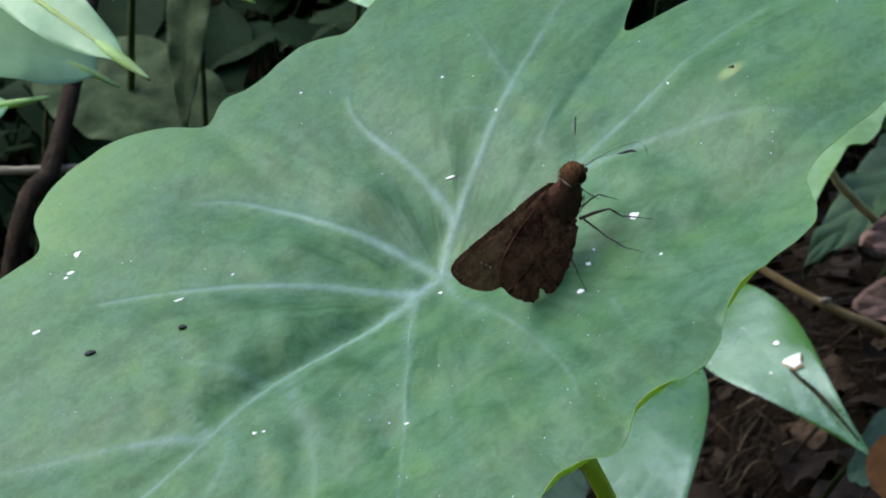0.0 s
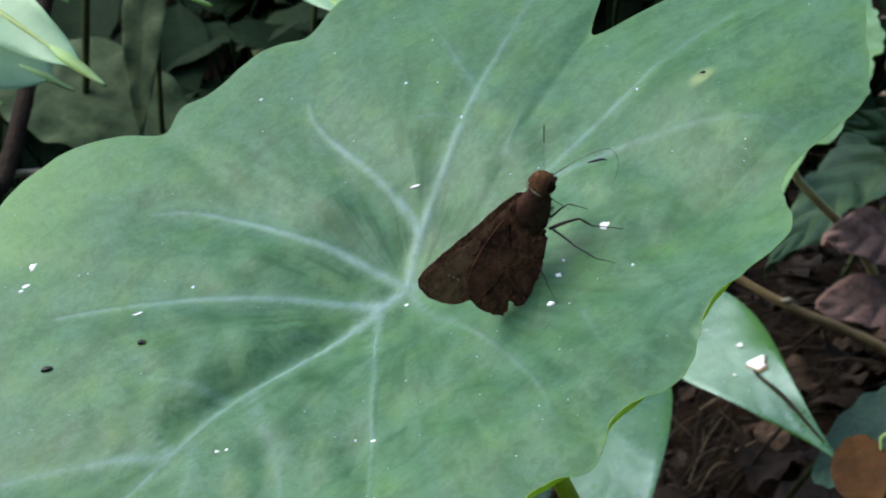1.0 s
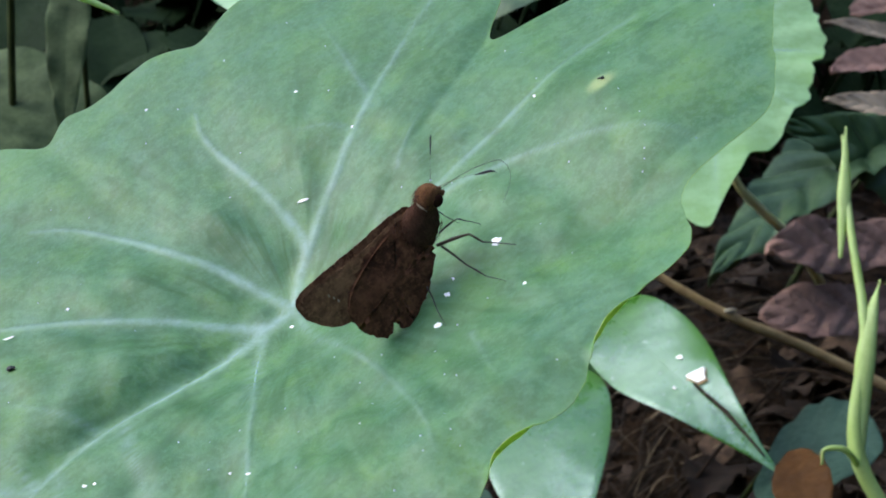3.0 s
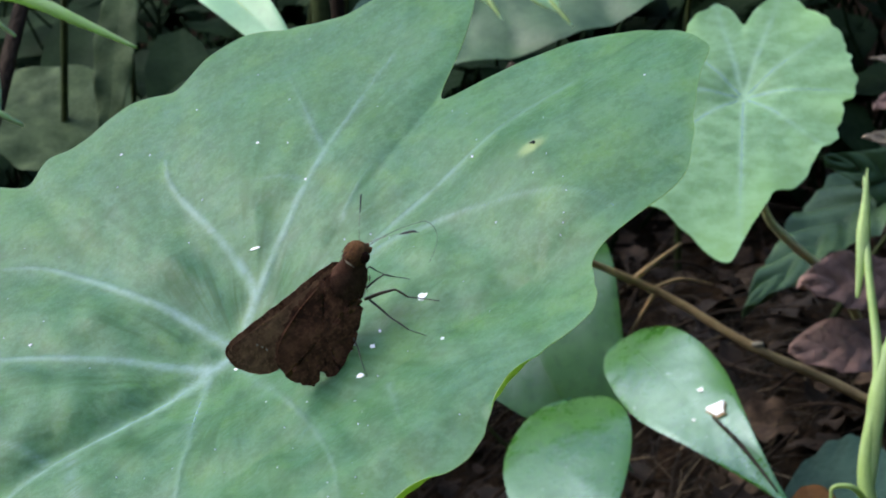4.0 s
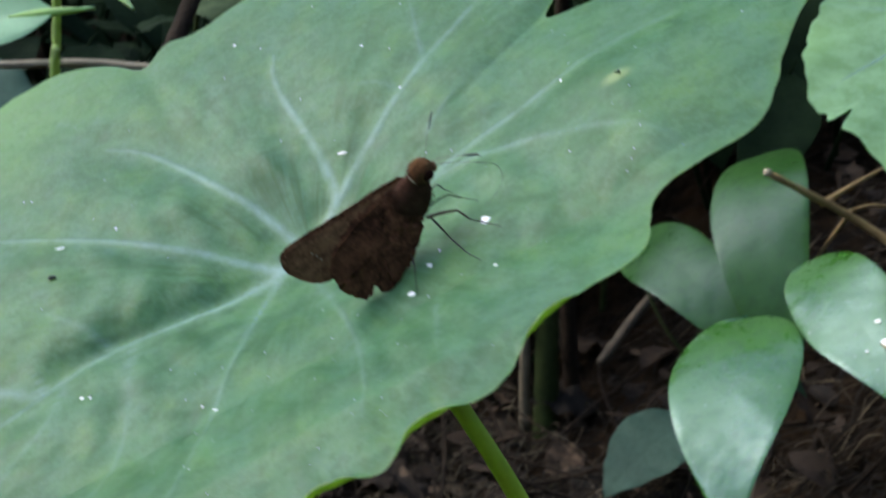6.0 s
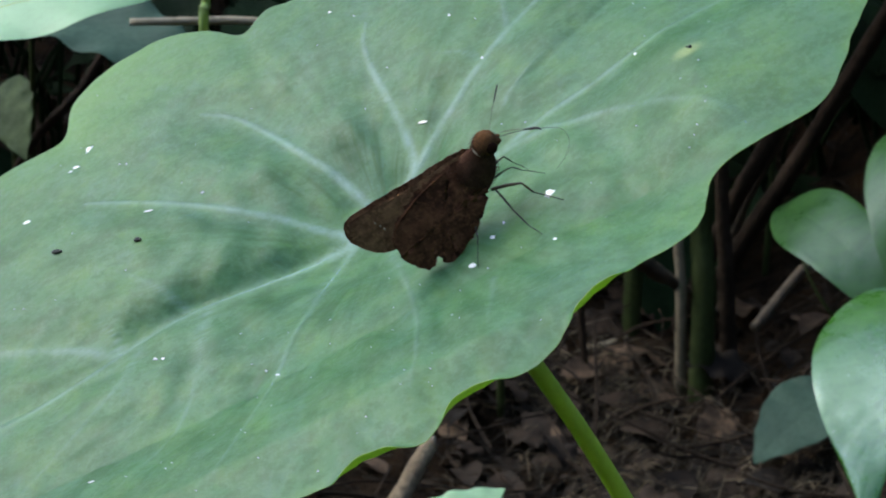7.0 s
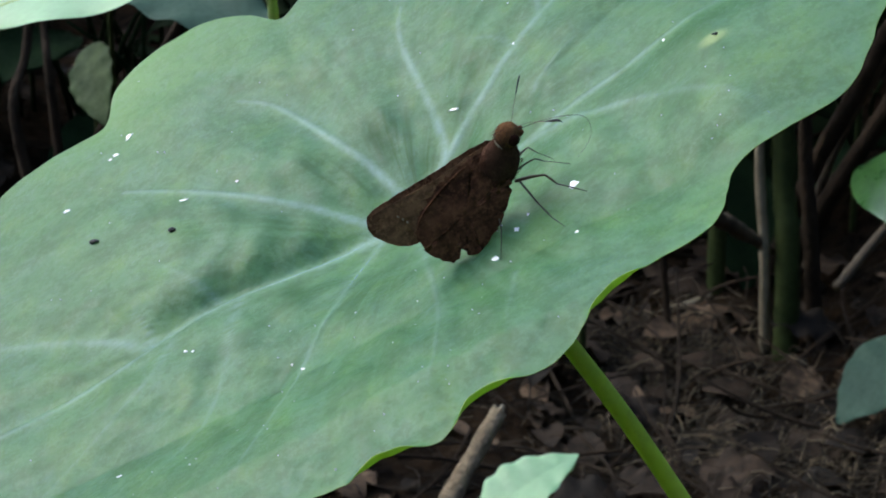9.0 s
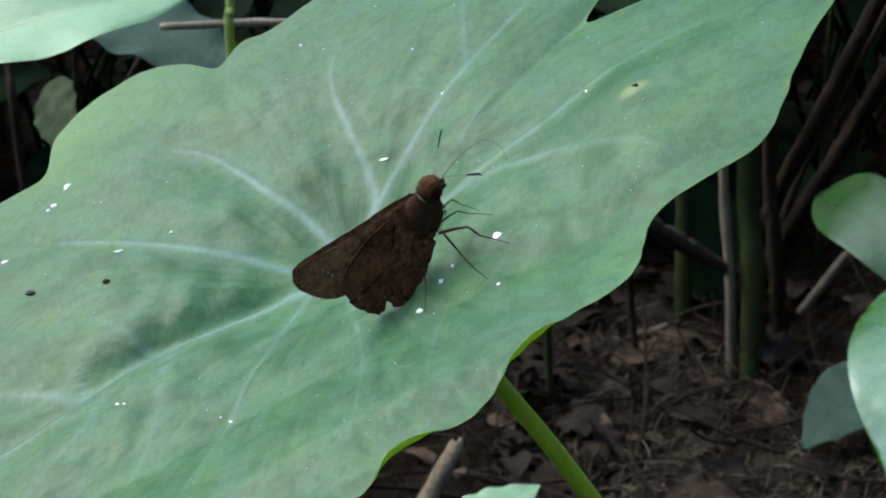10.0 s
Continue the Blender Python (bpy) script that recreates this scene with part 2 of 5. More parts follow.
CREAM = plain("cream_scales", (0.30, 0.24, 0.16), (0.42, 0.35, 0.25), 0.7, 500)
# near-white base colour takes the place of bright glints
WHITE = plain("white_fleck", (0.93, 0.92, 0.84), (0.97, 0.96, 0.90), 0.12, 300, 0.1, 0.0003, spec=0.8)
BUG = plain("tiny_insect", (0.010, 0.012, 0.010), (0.022, 0.024, 0.020), 0.5, 600)
# near-black green for the wall added to keep low light out
LIGHT_WALL = plain("light_blocking_wall", (0.004, 0.007, 0.003), (0.016, 0.024, 0.010), 0.9, 1.6, 0.5, 0.05, spec=0.1)


# ---------------------------------------------------------------- builders
def mesh_from(name, verts, faces, smooth=True):
    me = bpy.data.meshes.new(name)
    me.from_pydata([tuple(map(float, v)) for v in verts], [], [tuple(map(int, f)) for f in faces])
    me.update()
    if smooth:
        me.polygons.foreach_set("use_smooth", [True] * len(me.polygons))
    return me


def part(name, me, mat, parent, label=""):
    me.materials.clear()
    me.materials.append(mat)
    ob = new(name, me)
    ob.parent = parent
    return tagged(ob, label)


def thing(name, label, category, group="", at=(0, 0, 0), kind=""):
    ob = new(name)
    ob.empty_display_size = 0.01
    ob.location = at
    return tagged(ob, label, category, group, kind)


def curve_through(points, n):
    """n points on a smooth line through the given ones."""
    p = np.array(points, float)
    q = np.vstack([2 * p[0] - p[1], p, 2 * p[-1] - p[-2]])
    out = []
    for s in np.linspace(0, len(p) - 1, n):
        i = min(int(s), len(p) - 2)
        f = s - i
        a, b, c, d = q[i], q[i + 1], q[i + 2], q[i + 3]
        out.append(0.5 * (2 * b + (c - a) * f + (2 * a - 5 * b + 4 * c - d) * f * f + (3 * b - a - 3 * c + d) * f**3))
    return np.array(out)


def tube(points, radii, n=24, sides=8, flat=1.0, rough=0.0, seed=0):
    """A tapered round stem along a smooth line, closed at both ends."""
    line = curve_through(points, n)
    rad = np.interp(np.linspace(0, 1, n), np.linspace(0, 1, len(radii)), radii)
    way = np.gradient(line, axis=0)
    way /= np.linalg.norm(way, axis=1)[:, None]
    ref = np.array((0.13, 0.21, 0.97))
    rng = np.random.default_rng(seed)
    verts, faces = [], []
    for i in range(n):
        a = np.cross(way[i], ref)
        if np.linalg.norm(a) < 0.05:
            a = np.cross(way[i], (1, 0, 0))
        a /= np.linalg.norm(a)
        b = np.cross(way[i], a)
        for k in range(sides):
            w = 2 * math.pi * k / sides
            r = rad[i] * (1 + rough * rng.uniform(-1, 1))
            verts.append(line[i] + r * (math.cos(w) * a + flat * math.sin(w) * b))
    for i in range(n - 1):
        for k in range(sides):
            j = (k + 1) % sides
            faces.append((i * sides + k, i * sides + j, (i + 1) * sides + j, (i + 1) * sides + k))
    faces.append(tuple(range(sides))[::-1])
    faces.append(tuple((n - 1) * sides + k for k in range(sides)))
    return np.array(verts), faces


def tube_mesh(name, *a, **k):
    return mesh_from(name, *tube(*a, **k))


def split_rim(verts, faces, count):
    """Gives the last faces, the rim, vertices of their own, so that its edges stay crisp."""
    used = sorted({q for f in faces[-count:] for q in f})
    at = {q: len(verts) + i for i, q in enumerate(used)}
    return np.vstack([verts, np.asarray(verts)[used]]), faces[:-count] + [tuple(at[q] for q in f) for f in faces[-count:]]


def sheet(grid, thick):
    """A closed thin blade from a grid of points, with its underside and rim."""
    nu, nv = grid.shape[:2]
    du, dv = np.gradient(grid, axis=0), np.gradient(grid, axis=1)
    nor = np.cross(du, dv)
    nor /= np.linalg.norm(nor, axis=2)[..., None] + 1e-12
    top = grid.reshape(-1, 3)
    slim = np.full((nu, nv, 1), 1.0)
    slim[[0, -1]] = slim[:, [0, -1]] = 0.2
    low = (grid - nor * thick * slim).reshape(-1, 3)
    faces, n = [], nu * nv
    for i in range(nu - 1):
        for j in range(nv - 1):
            a, b, c, d = i * nv + j, (i + 1) * nv + j, (i + 1) * nv + j + 1, i * nv + j + 1
            faces += [(a, b, c, d), (n + a, n + d, n + c, n + b)]
    rim = [i * nv for i in range(nu)] + [(nu - 1) * nv + j for j in range(1, nv)]
    rim += [i * nv + nv - 1 for i in range(nu - 2, -1, -1)] + [j for j in range(nv - 2, 0, -1)]
    for a, b in zip(rim, rim[1:] + rim[:1]):
        faces.append((b, a, n + a, n + b))
    return split_rim(np.vstack([top, low]), faces, len(rim))


def profile(kind, s):
    """Half-width of a blade along its length, largest value 1."""
    if kind == "ovate":
        return np.sin(math.pi * np.clip(s, 0, 1) ** 0.72) ** 0.85
    if kind == "drip":
        body = np.sin(math.pi * np.clip(s / 0.88, 0, 1) ** 1.0) ** 0.65
        return np.maximum(body, 0.07 * np.clip((1.0 - s) / 0.3, 0, 1) * (s > 0.3))
    if kind == "acute":
        return np.sin(math.pi * np.clip(s, 0, 1) ** 0.62) ** (0.7 + 0.8 * s)
    if kind == "round":
        return np.sin(math.pi * np.clip(s, 0, 1) ** 0.85) ** 0.55
    if kind == "torn":
        return np.clip(s * 9, 0, 1) ** 0.6 * np.clip((1 - s) * 7, 0, 1) ** 0.5 * (0.92 + 0.06 * np.sin(17 * s) + 0.03 * np.sin(41 * s))
    if kind == "heart":
        return np.clip(0.62 + 1.5 * s, 0, 1) * np.clip((1 - s) / 0.62, 0, 1) ** 0.8
    return np.sin(math.pi * np.clip(s, 0, 1)) ** 0.7


def blade(base, tip, side, kind="ovate", fold=0.15, droop=0.06, wave=0.02, waves=5, curl=0.0, ribs=0.02, nu=34, nv=15, thick=0.0004, seed=0):
    """A leaf blade from its base to its tip; side is a point on the edge at its widest. Returns the mesh data and the midrib's line."""
    base, tip, side = map(np.array, (base, tip, side))
    ax = tip - base
    length = np.linalg.norm(ax)
    ax = ax / length
    across = side - base
    across = across - ax * (across @ ax)
    half = np.linalg.norm(across)
    across /= half
    up = np.cross(ax, across)
    if up[2] < 0:
        up, across = -up, -across
    rng = np.random.default_rng(seed)
    ph = rng.uniform(0, 6, 4)
    s = np.linspace(0, 1, nu)
    w = np.linspace(-1, 1, nv)
    prof = profile(kind, s)
    prof[0] = max(prof[0], 0.03)
    prof[-1] = max(prof[-1], 0.012)
    S, Wd = np.meshgrid(s, w, indexing="ij")
    edge = 1 + 0.02 * np.sin(waves * 2.3 * S * 3 + ph[0]) * (np.abs(Wd) > 0.5)
    x = Wd * prof[:, None] * edge
    lift = fold * np.abs(x) - fold * 0.5 - droop * (2 * S - 1) ** 2 * length / half + curl * x**2
    lift = lift + wave * length / half * np.sin(waves * 6.28 * S + ph[1] + 2.0 * np.sign(Wd)) * Wd**2
    lift = lift + ribs * np.exp(-((np.mod(S * 9 - np.abs(Wd) * 1.2, 1) - 0.5) ** 2) / 0.02) * -0.25
    back = np.zeros_like(S)
    if kind == "heart":
        back = -0.2 * length * np.clip(np.abs(Wd) * 1.6, 0, 1) * (1 - S) ** 3
    grid = base + (S * length + back)[..., None] * ax + (x * half)[..., None] * across + (lift * half)[..., None] * up
    mid = grid[:, nv // 2] + up * 0.0001
    verts, faces = sheet(grid[:, ::-1] if np.cross(ax, across) @ up > 0 else grid, thick)
    return verts, faces, mid, up


def add_leaf(parent, base, tip, side, mat, rib_mat=None, label="", rib=0.0008, **k):
    verts, faces, mid, up = blade(base, tip, side, **k)
    ob = part("blade", mesh_from("blade", verts, faces), mat, parent, label)
    if rib_mat:
        part("midrib", tube_mesh("midrib", mid, [rib, rib * 0.25], n=len(mid), sides=6, flat=0.5), rib_mat, ob)
    return ob, mid


def ground_z(x, y):
    z = 0.02 - 0.12 * (min(max(y, 0.2), 1.4) - 0.68)
    s = min(max((x - 0.14) / 0.2, 0), 1)
    z += 0.085 * s * s * (3 - 2 * s)
    s = min(max((-0.02 - x) / 0.3, 0), 1)
    return z + 0.05 * s * s * (3 - 2 * s)


def soil_z(x, y):
    p = Vector((x * 9, y * 9, 0.3))
    z = ground_z(x, y) + 0.014 * noise.noise(p) + 0.007 * noise.noise(p * 3.1) + 0.0035 * noise.noise(p * 9.7)
    return z + 0.0018 * noise.noise(p * 27)


# ---------------------------------------------------------------- ground and distance
def build_ground():
    def axis(lo, hi, step, far):
        mid = list(np.arange(lo, hi + step / 2, step))
        a, b, d = [], [], step
        while (a[-1] if a else lo) > -far:
            d *= 1.35
            a.append((a[-1] if a else lo) - d)
        d = step
        while (b[-1] if b else hi) < far:
            d *= 1.35
            b.append((b[-1] if b else hi) + d)
        return np.array(a[::-1] + mid + b)

    xs, ys = axis(-0.25, 0.5, 0.0035, 60), axis(0.45, 1.1, 0.0035, 60)
    verts = [(x, y, soil_z(x, y) if abs(x) < 4 and abs(y) < 4 else ground_z(x, y)) for x in xs for y in ys]
    ny = len(ys)
    faces = [(i * ny + j, (i + 1) * ny + j, (i + 1) * ny + j + 1, i * ny + j + 1) for i in range(len(xs) - 1) for j in range(ny - 1)]
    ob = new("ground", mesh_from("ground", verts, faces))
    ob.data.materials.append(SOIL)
    tagged(ob, "dark forest soil with scattered litter", "ground", kind="structure")

    # an added, unseen ring wall that cuts low sky light, lower on the sun's side
    n, verts, faces = 96, [], []
    for k in range(n):
        w = 2 * math.pi * k / n
        for z in (-1.0, 1.5, 4.0 - 2.6 * max(0.0, math.cos(w - 2.71)) + 0.4 * math.sin(5 * w) + 0.3 * math.sin(13 * w + 1)):
            r = 5.0 + 0.35 * math.sin(7 * w) + 0.2 * math.sin(17 * w + z)
            verts.append((r * math.cos(w), r * math.sin(w) + 0.5, z))
    for k in range(n):
        a, b = 3 * k, 3 * ((k + 1) % n)
        faces += [(a, a + 1, b + 1, b), (a + 1, a + 2, b + 2, b + 1)]
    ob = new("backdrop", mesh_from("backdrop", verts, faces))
    ob.data.materials.append(LIGHT_WALL)
    tagged(ob, "unseen dark green ring wall added to block low light", "backdrop", kind="structure")


build_ground()


# ---------------------------------------------------------------- the large taro leaf
HUB = Vector((-0.01102, 0.24237, 0.34930))
UX, VX = Vector((-0.88357, -0.06355, -0.46397)), Vector((0.13674, -0.98259, -0.12581))
NX = UX.cross(VX)
LEAF = Matrix.Translation(HUB) @ Matrix((UX, VX, NX)).transposed().to_4x4()
VEINS = {
    "midrib": [(-5.6, -11.2), (-1.2, -10.9), (5.0, -9.1), (9.3, -7.7), (14.4, -6.9), (19.6, -6.4), (24.0, -5.8), (29.4, -4.5), (34.3, -2.6), (40.0, -0.4), (46.0, 1.2), (54.0, 2.2), (85, 3), (120, 3)],
    "left_low": [(-1.3, -11.3), (2.4, -14.3), (6.9, -18.1), (13.3, -23.2), (19.9, -28.8), (28.9, -35.9), (37.7, -42.6)],
    "left_high": [(-5.9, -11.7), (-3.2, -19.0), (-0.6, -24.9), (2.2, -30.0), (5.4, -36.7), (9.0, -43.7), (12.3, -48.6), (16.8, -52.4)],
    "up": [(-12.6, -18.6), (-12.9, -25.1), (-12.3, -32.9), (-11.4, -43.0), (-11.5, -49.4), (-12.8, -54.2)],
    "notch": [(-5.6, -11.5), (-10.8, -16.6), (-15.3, -19.6), (-20.8, -22.9), (-26.3, -26.9), (-32.0, -31.2), (-37.4, -35.3), (-43.9, -40.4), (-50.6, -44.6)],
    "fan_high": [(-32.8, -33.0), (-33.6, -38.4), (-34.8, -45.3), (-35.9, -53.9)],
    "fan_low": [(-27.3, -28.6), (-25.4, -31.9), (-22.0, -34.9), (-18.2, -38.2)],
    "fan_near": [(-28.3, -15.9), (-31.4, -18.4), (-34.2, -20.7), (-36.7, -21.7)],
    "tip": [(-5.7, -11.2), (-13.5, -9.6), (-21.5, -7.6), (-28.6, -7.2), (-36.2, -8.0), (-42.0, -8.8), (-47.6, -9.3), (-52.6, -9.9), (-58.0, -10.2), (-66.0, -10.0)],
    "side": [(-22.5, -7.6), (-31.0, -4.9), (-35.0, -2.7), (-38.4, -1.0), (-42.2, 1.6), (-47.2, 6.7), (-51.6, 12.0), (-54.4, 16.4), (-55.6, 20.4)],
    "down": [(-5.8, -10.6), (-5.4, -3.3), (-6.6, 4.6), (-7.7, 14.8), (-8.0, 25.3), (-7.3, 34.0), (-5.8, 39.5)],
    "down_left": [(-0.6, -10.0), (1.3, -6.6), (3.3, -2.6), (6.4, 6.0), (9.5, 13.2), (12.1, 18.4), (14.7, 24.0), (17.0, 29.8), (20.5, 37.3)],
    "branch_left": [(34.3, -2.5), (37.8, -5.2), (44.2, -9.3), (50.9, -13.6), (58.2, -17.7), (74.0, -29.0)],
    "branch_high": [(23.2, -6.0), (26.4, -10.8), (30.0, -16.0), (33.0, -19.9)],
    "branch_short": [(34.4, -2.8), (35.0, -7.0), (36.7, -10.4)],
    "branch_low": [(31.0, -3.6), (33.6, 3.9), (39.9, 10.2), (46.1, 15.4), (52.0, 20.0)],
    "branch_mid": [(21.0, -5.8), (23.0, 8.0), (25.9, 17.9), (30.0, 24.1), (34.3, 28.5)],
    "branch_near": [(-18.9, 22.8), (-18.2, 27.0), (-17.0, 33.5)],
}
VEIN_SIZE = {"midrib": 1.0, "left_low": 1.0, "left_high": 0.95, "up": 0.90, "notch": 0.92, "tip": 0.72, "side": 0.58, "down": 0.50, "down_left": 0.56, "branch_left": 0.72, "branch_high": 0.5, "branch_short": 0.5}
# how far the edge lies from the hub, all round (degrees, millimetres)
EDGE = [(-180, 82.4), (-176, 82.2), (-170.7, 80.2), (-164, 74.8), (-159.3, 68.2), (-154.4, 61), (-151, 57), (-149.5, 62), (-147, 73), (-144.5, 83), (-142, 86.5), (-136, 89), (-132, 85.5), (-128, 81), (-122, 81), (-115, 83.5), (-110, 80), (-106, 74), (-101, 77), (-97, 76), (-92, 73.5), (-88, 75), (-84, 70.5), (-80, 79), (-74, 86.5), (-68, 88), (-62, 85), (-58, 77.5), (-53, 82), (-46, 87), (-36, 88), (-20, 108), (0, 138), (14, 100), (35, 68), (60, 54), (78, 48.6), (84, 48.3), (87.6, 47.4), (93, 48.2), (96.3, 49), (99.5, 47.8), (103.5, 46.4), (106.5, 46.8), (110.3, 47.6), (113.8, 49), (117, 49.4), (120.4, 48.7), (123, 48.2), (127, 48.6), (130.3, 49.5), (132.4, 50.4), (135.8, 51.6), (138.5, 54.4), (141, 56.3), (145, 56.2), (148, 55.3), (150.5, 55), (153, 55.5), (155.4, 58.4), (157.4, 62), (159.3, 66.0), (160.8, 68.4), (162.6, 70), (165, 71.2), (167, 72.3), (170, 73.8), (173.5, 76.3), (175.9, 78.4), (177.5, 81.0), (180, 82.4)]


def edge_radius(deg):
    """Millimetres from the hub to the edge, with a smooth line between the given directions."""
    a = np.array([e[0] for e in EDGE], float)
    r = np.array([e[1] for e in EDGE], float)
    m = np.zeros(len(a))
    d = np.diff(r) / np.diff(a)
    m[1:-1] = np.where(d[:-1] * d[1:] > 0, 2 * d[:-1] * d[1:] / (d[:-1] + d[1:] + 1e-9), 0)
    i = np.clip(np.searchsorted(a, deg) - 1, 0, len(a) - 2)
    h = a[i + 1] - a[i]
    f = (deg - a[i]) / h
    return (2 * f**3 - 3 * f**2 + 1) * r[i] + (f**3 - 2 * f**2 + f) * h * m[i] + (3 * f**2 - 2 * f**3) * r[i + 1] + (f**3 - f**2) * h * m[i + 1]


def vein_field(u, v):
    """The nearness to the veins (0 to 1), and the distance to the nearest one in millimetres."""
    near, far = np.zeros_like(u), np.full_like(u, 99.0)
    for name, pts in VEINS.items():
        line = curve_through([(a, b, 0) for a, b in pts], 60)
        best, along = np.full_like(u, 1e9), np.zeros_like(u)
        for i in range(59):
            a, b = line[i, :2], line[i + 1, :2]
            ab = b - a
            f = np.clip(((u - a[0]) * ab[0] + (v - a[1]) * ab[1]) / (ab @ ab), 0, 1)
            d = np.hypot(u - a[0] - f * ab[0], v - a[1] - f * ab[1])
            closer = d < best
            best, along = np.where(closer, d, best), np.where(closer, (i + f) / 59, along)
        big = VEIN_SIZE.get(name, 0.38)
        width = 0.82 * (0.35 + 0.65 * big) * (1.15 - 0.70 * along)
        near = np.maximum(near, big * (1 - 0.60 * along) * np.exp(-((best / width) ** 2)))
        near = np.maximum(near, 0.16 * big * (1 - 0.7 * along) * np.exp(-((best / (3.0 * width)) ** 2)))
        if big > 0.65:
            far = np.minimum(far, best)
    return near, far


def leaf_height(u, v, far=None):
    """Millimetres above the leaf's mean plane."""
    u, v = np.asarray(u, float), np.asarray(v, float)
    if far is None:
        far = vein_field(u, v)[1]
    r = np.hypot(u, v)
    deg = np.degrees(np.arctan2(v, u))
    rho = r / edge_radius(deg)
    h = 1.6 * (1 - np.clip(rho, 0, 1) ** 3) - 0.8 - 8.2 * np.exp(-((np.hypot(u + 5, v + 9) / 19) ** 2))
    # the far half dips sharply into the crease along the midrib
    ridge = v - np.interp(u, (-5, 5, 14, 24, 34, 46, 85), (-10.2, -9.0, -6.9, -5.8, -2.6, 1.2, 3.0)) + 0.9
    h = h - 1.1 * np.exp(-((ridge / np.where(ridge < 0, 2.6, 1.2)) ** 2)) * np.clip((u + 1) / 8, 0, 1) * np.clip((52 - u) / 30, 0.2, 1)
    h = h + 1.2 * (1 - np.exp(-((far / 5.5) ** 2))) * np.clip(1.25 - rho, 0, 1)
    # the blade buckles in short folds between the veins round the hub
    wrinkle = np.sin(u / 1.25 + 1.4 * np.sin(v / 4.1)) * np.sin(v / 5.2 - u / 7.7) + 0.6 * np.sin(v / 1.6 + 1.1 * np.sin(u / 5.0)) * np.sin(u / 6.3)
    h = h + 0.26 * wrinkle * np.exp(-(((r - 24) / 18) ** 2)) * np.clip(far / 3, 0, 1) + 0.22 * np.sin(u / 9.1 + v / 6.3) * np.sin(v / 7.7 - u / 13.1)
    h = h + 3.8 * np.clip((v - 20) / 14, 0, 1.2) * np.clip((72 + u) / 15, 0, 1)
    # the broad lie of the lobes
    lobe = np.clip((-38 - u) / 16, 0, 1)
    h = h + 4.6 * lobe**2 * (3 - 2 * lobe) * np.exp(-(((v - 10) / 24) ** 2))
    h = h - 2.1 * np.exp(-(((u - 24) / 24) ** 2 + ((v - 10) / 25) ** 2)) - 2.0 * np.exp(-(((u - 6) / 16) ** 2 + ((v + 42) / 14) ** 2))
    return h - 1.2 * np.clip((u - 60) / 30, 0, 3) ** 2


def on_leaf(u, v, lift=0.0):
    """The place in the world over the leaf's millimetres u, v."""
    h = float(leaf_height(np.array([u]), np.array([v]))[0]) + lift
    return LEAF @ Vector((u / 1000, v / 1000, h / 1000))


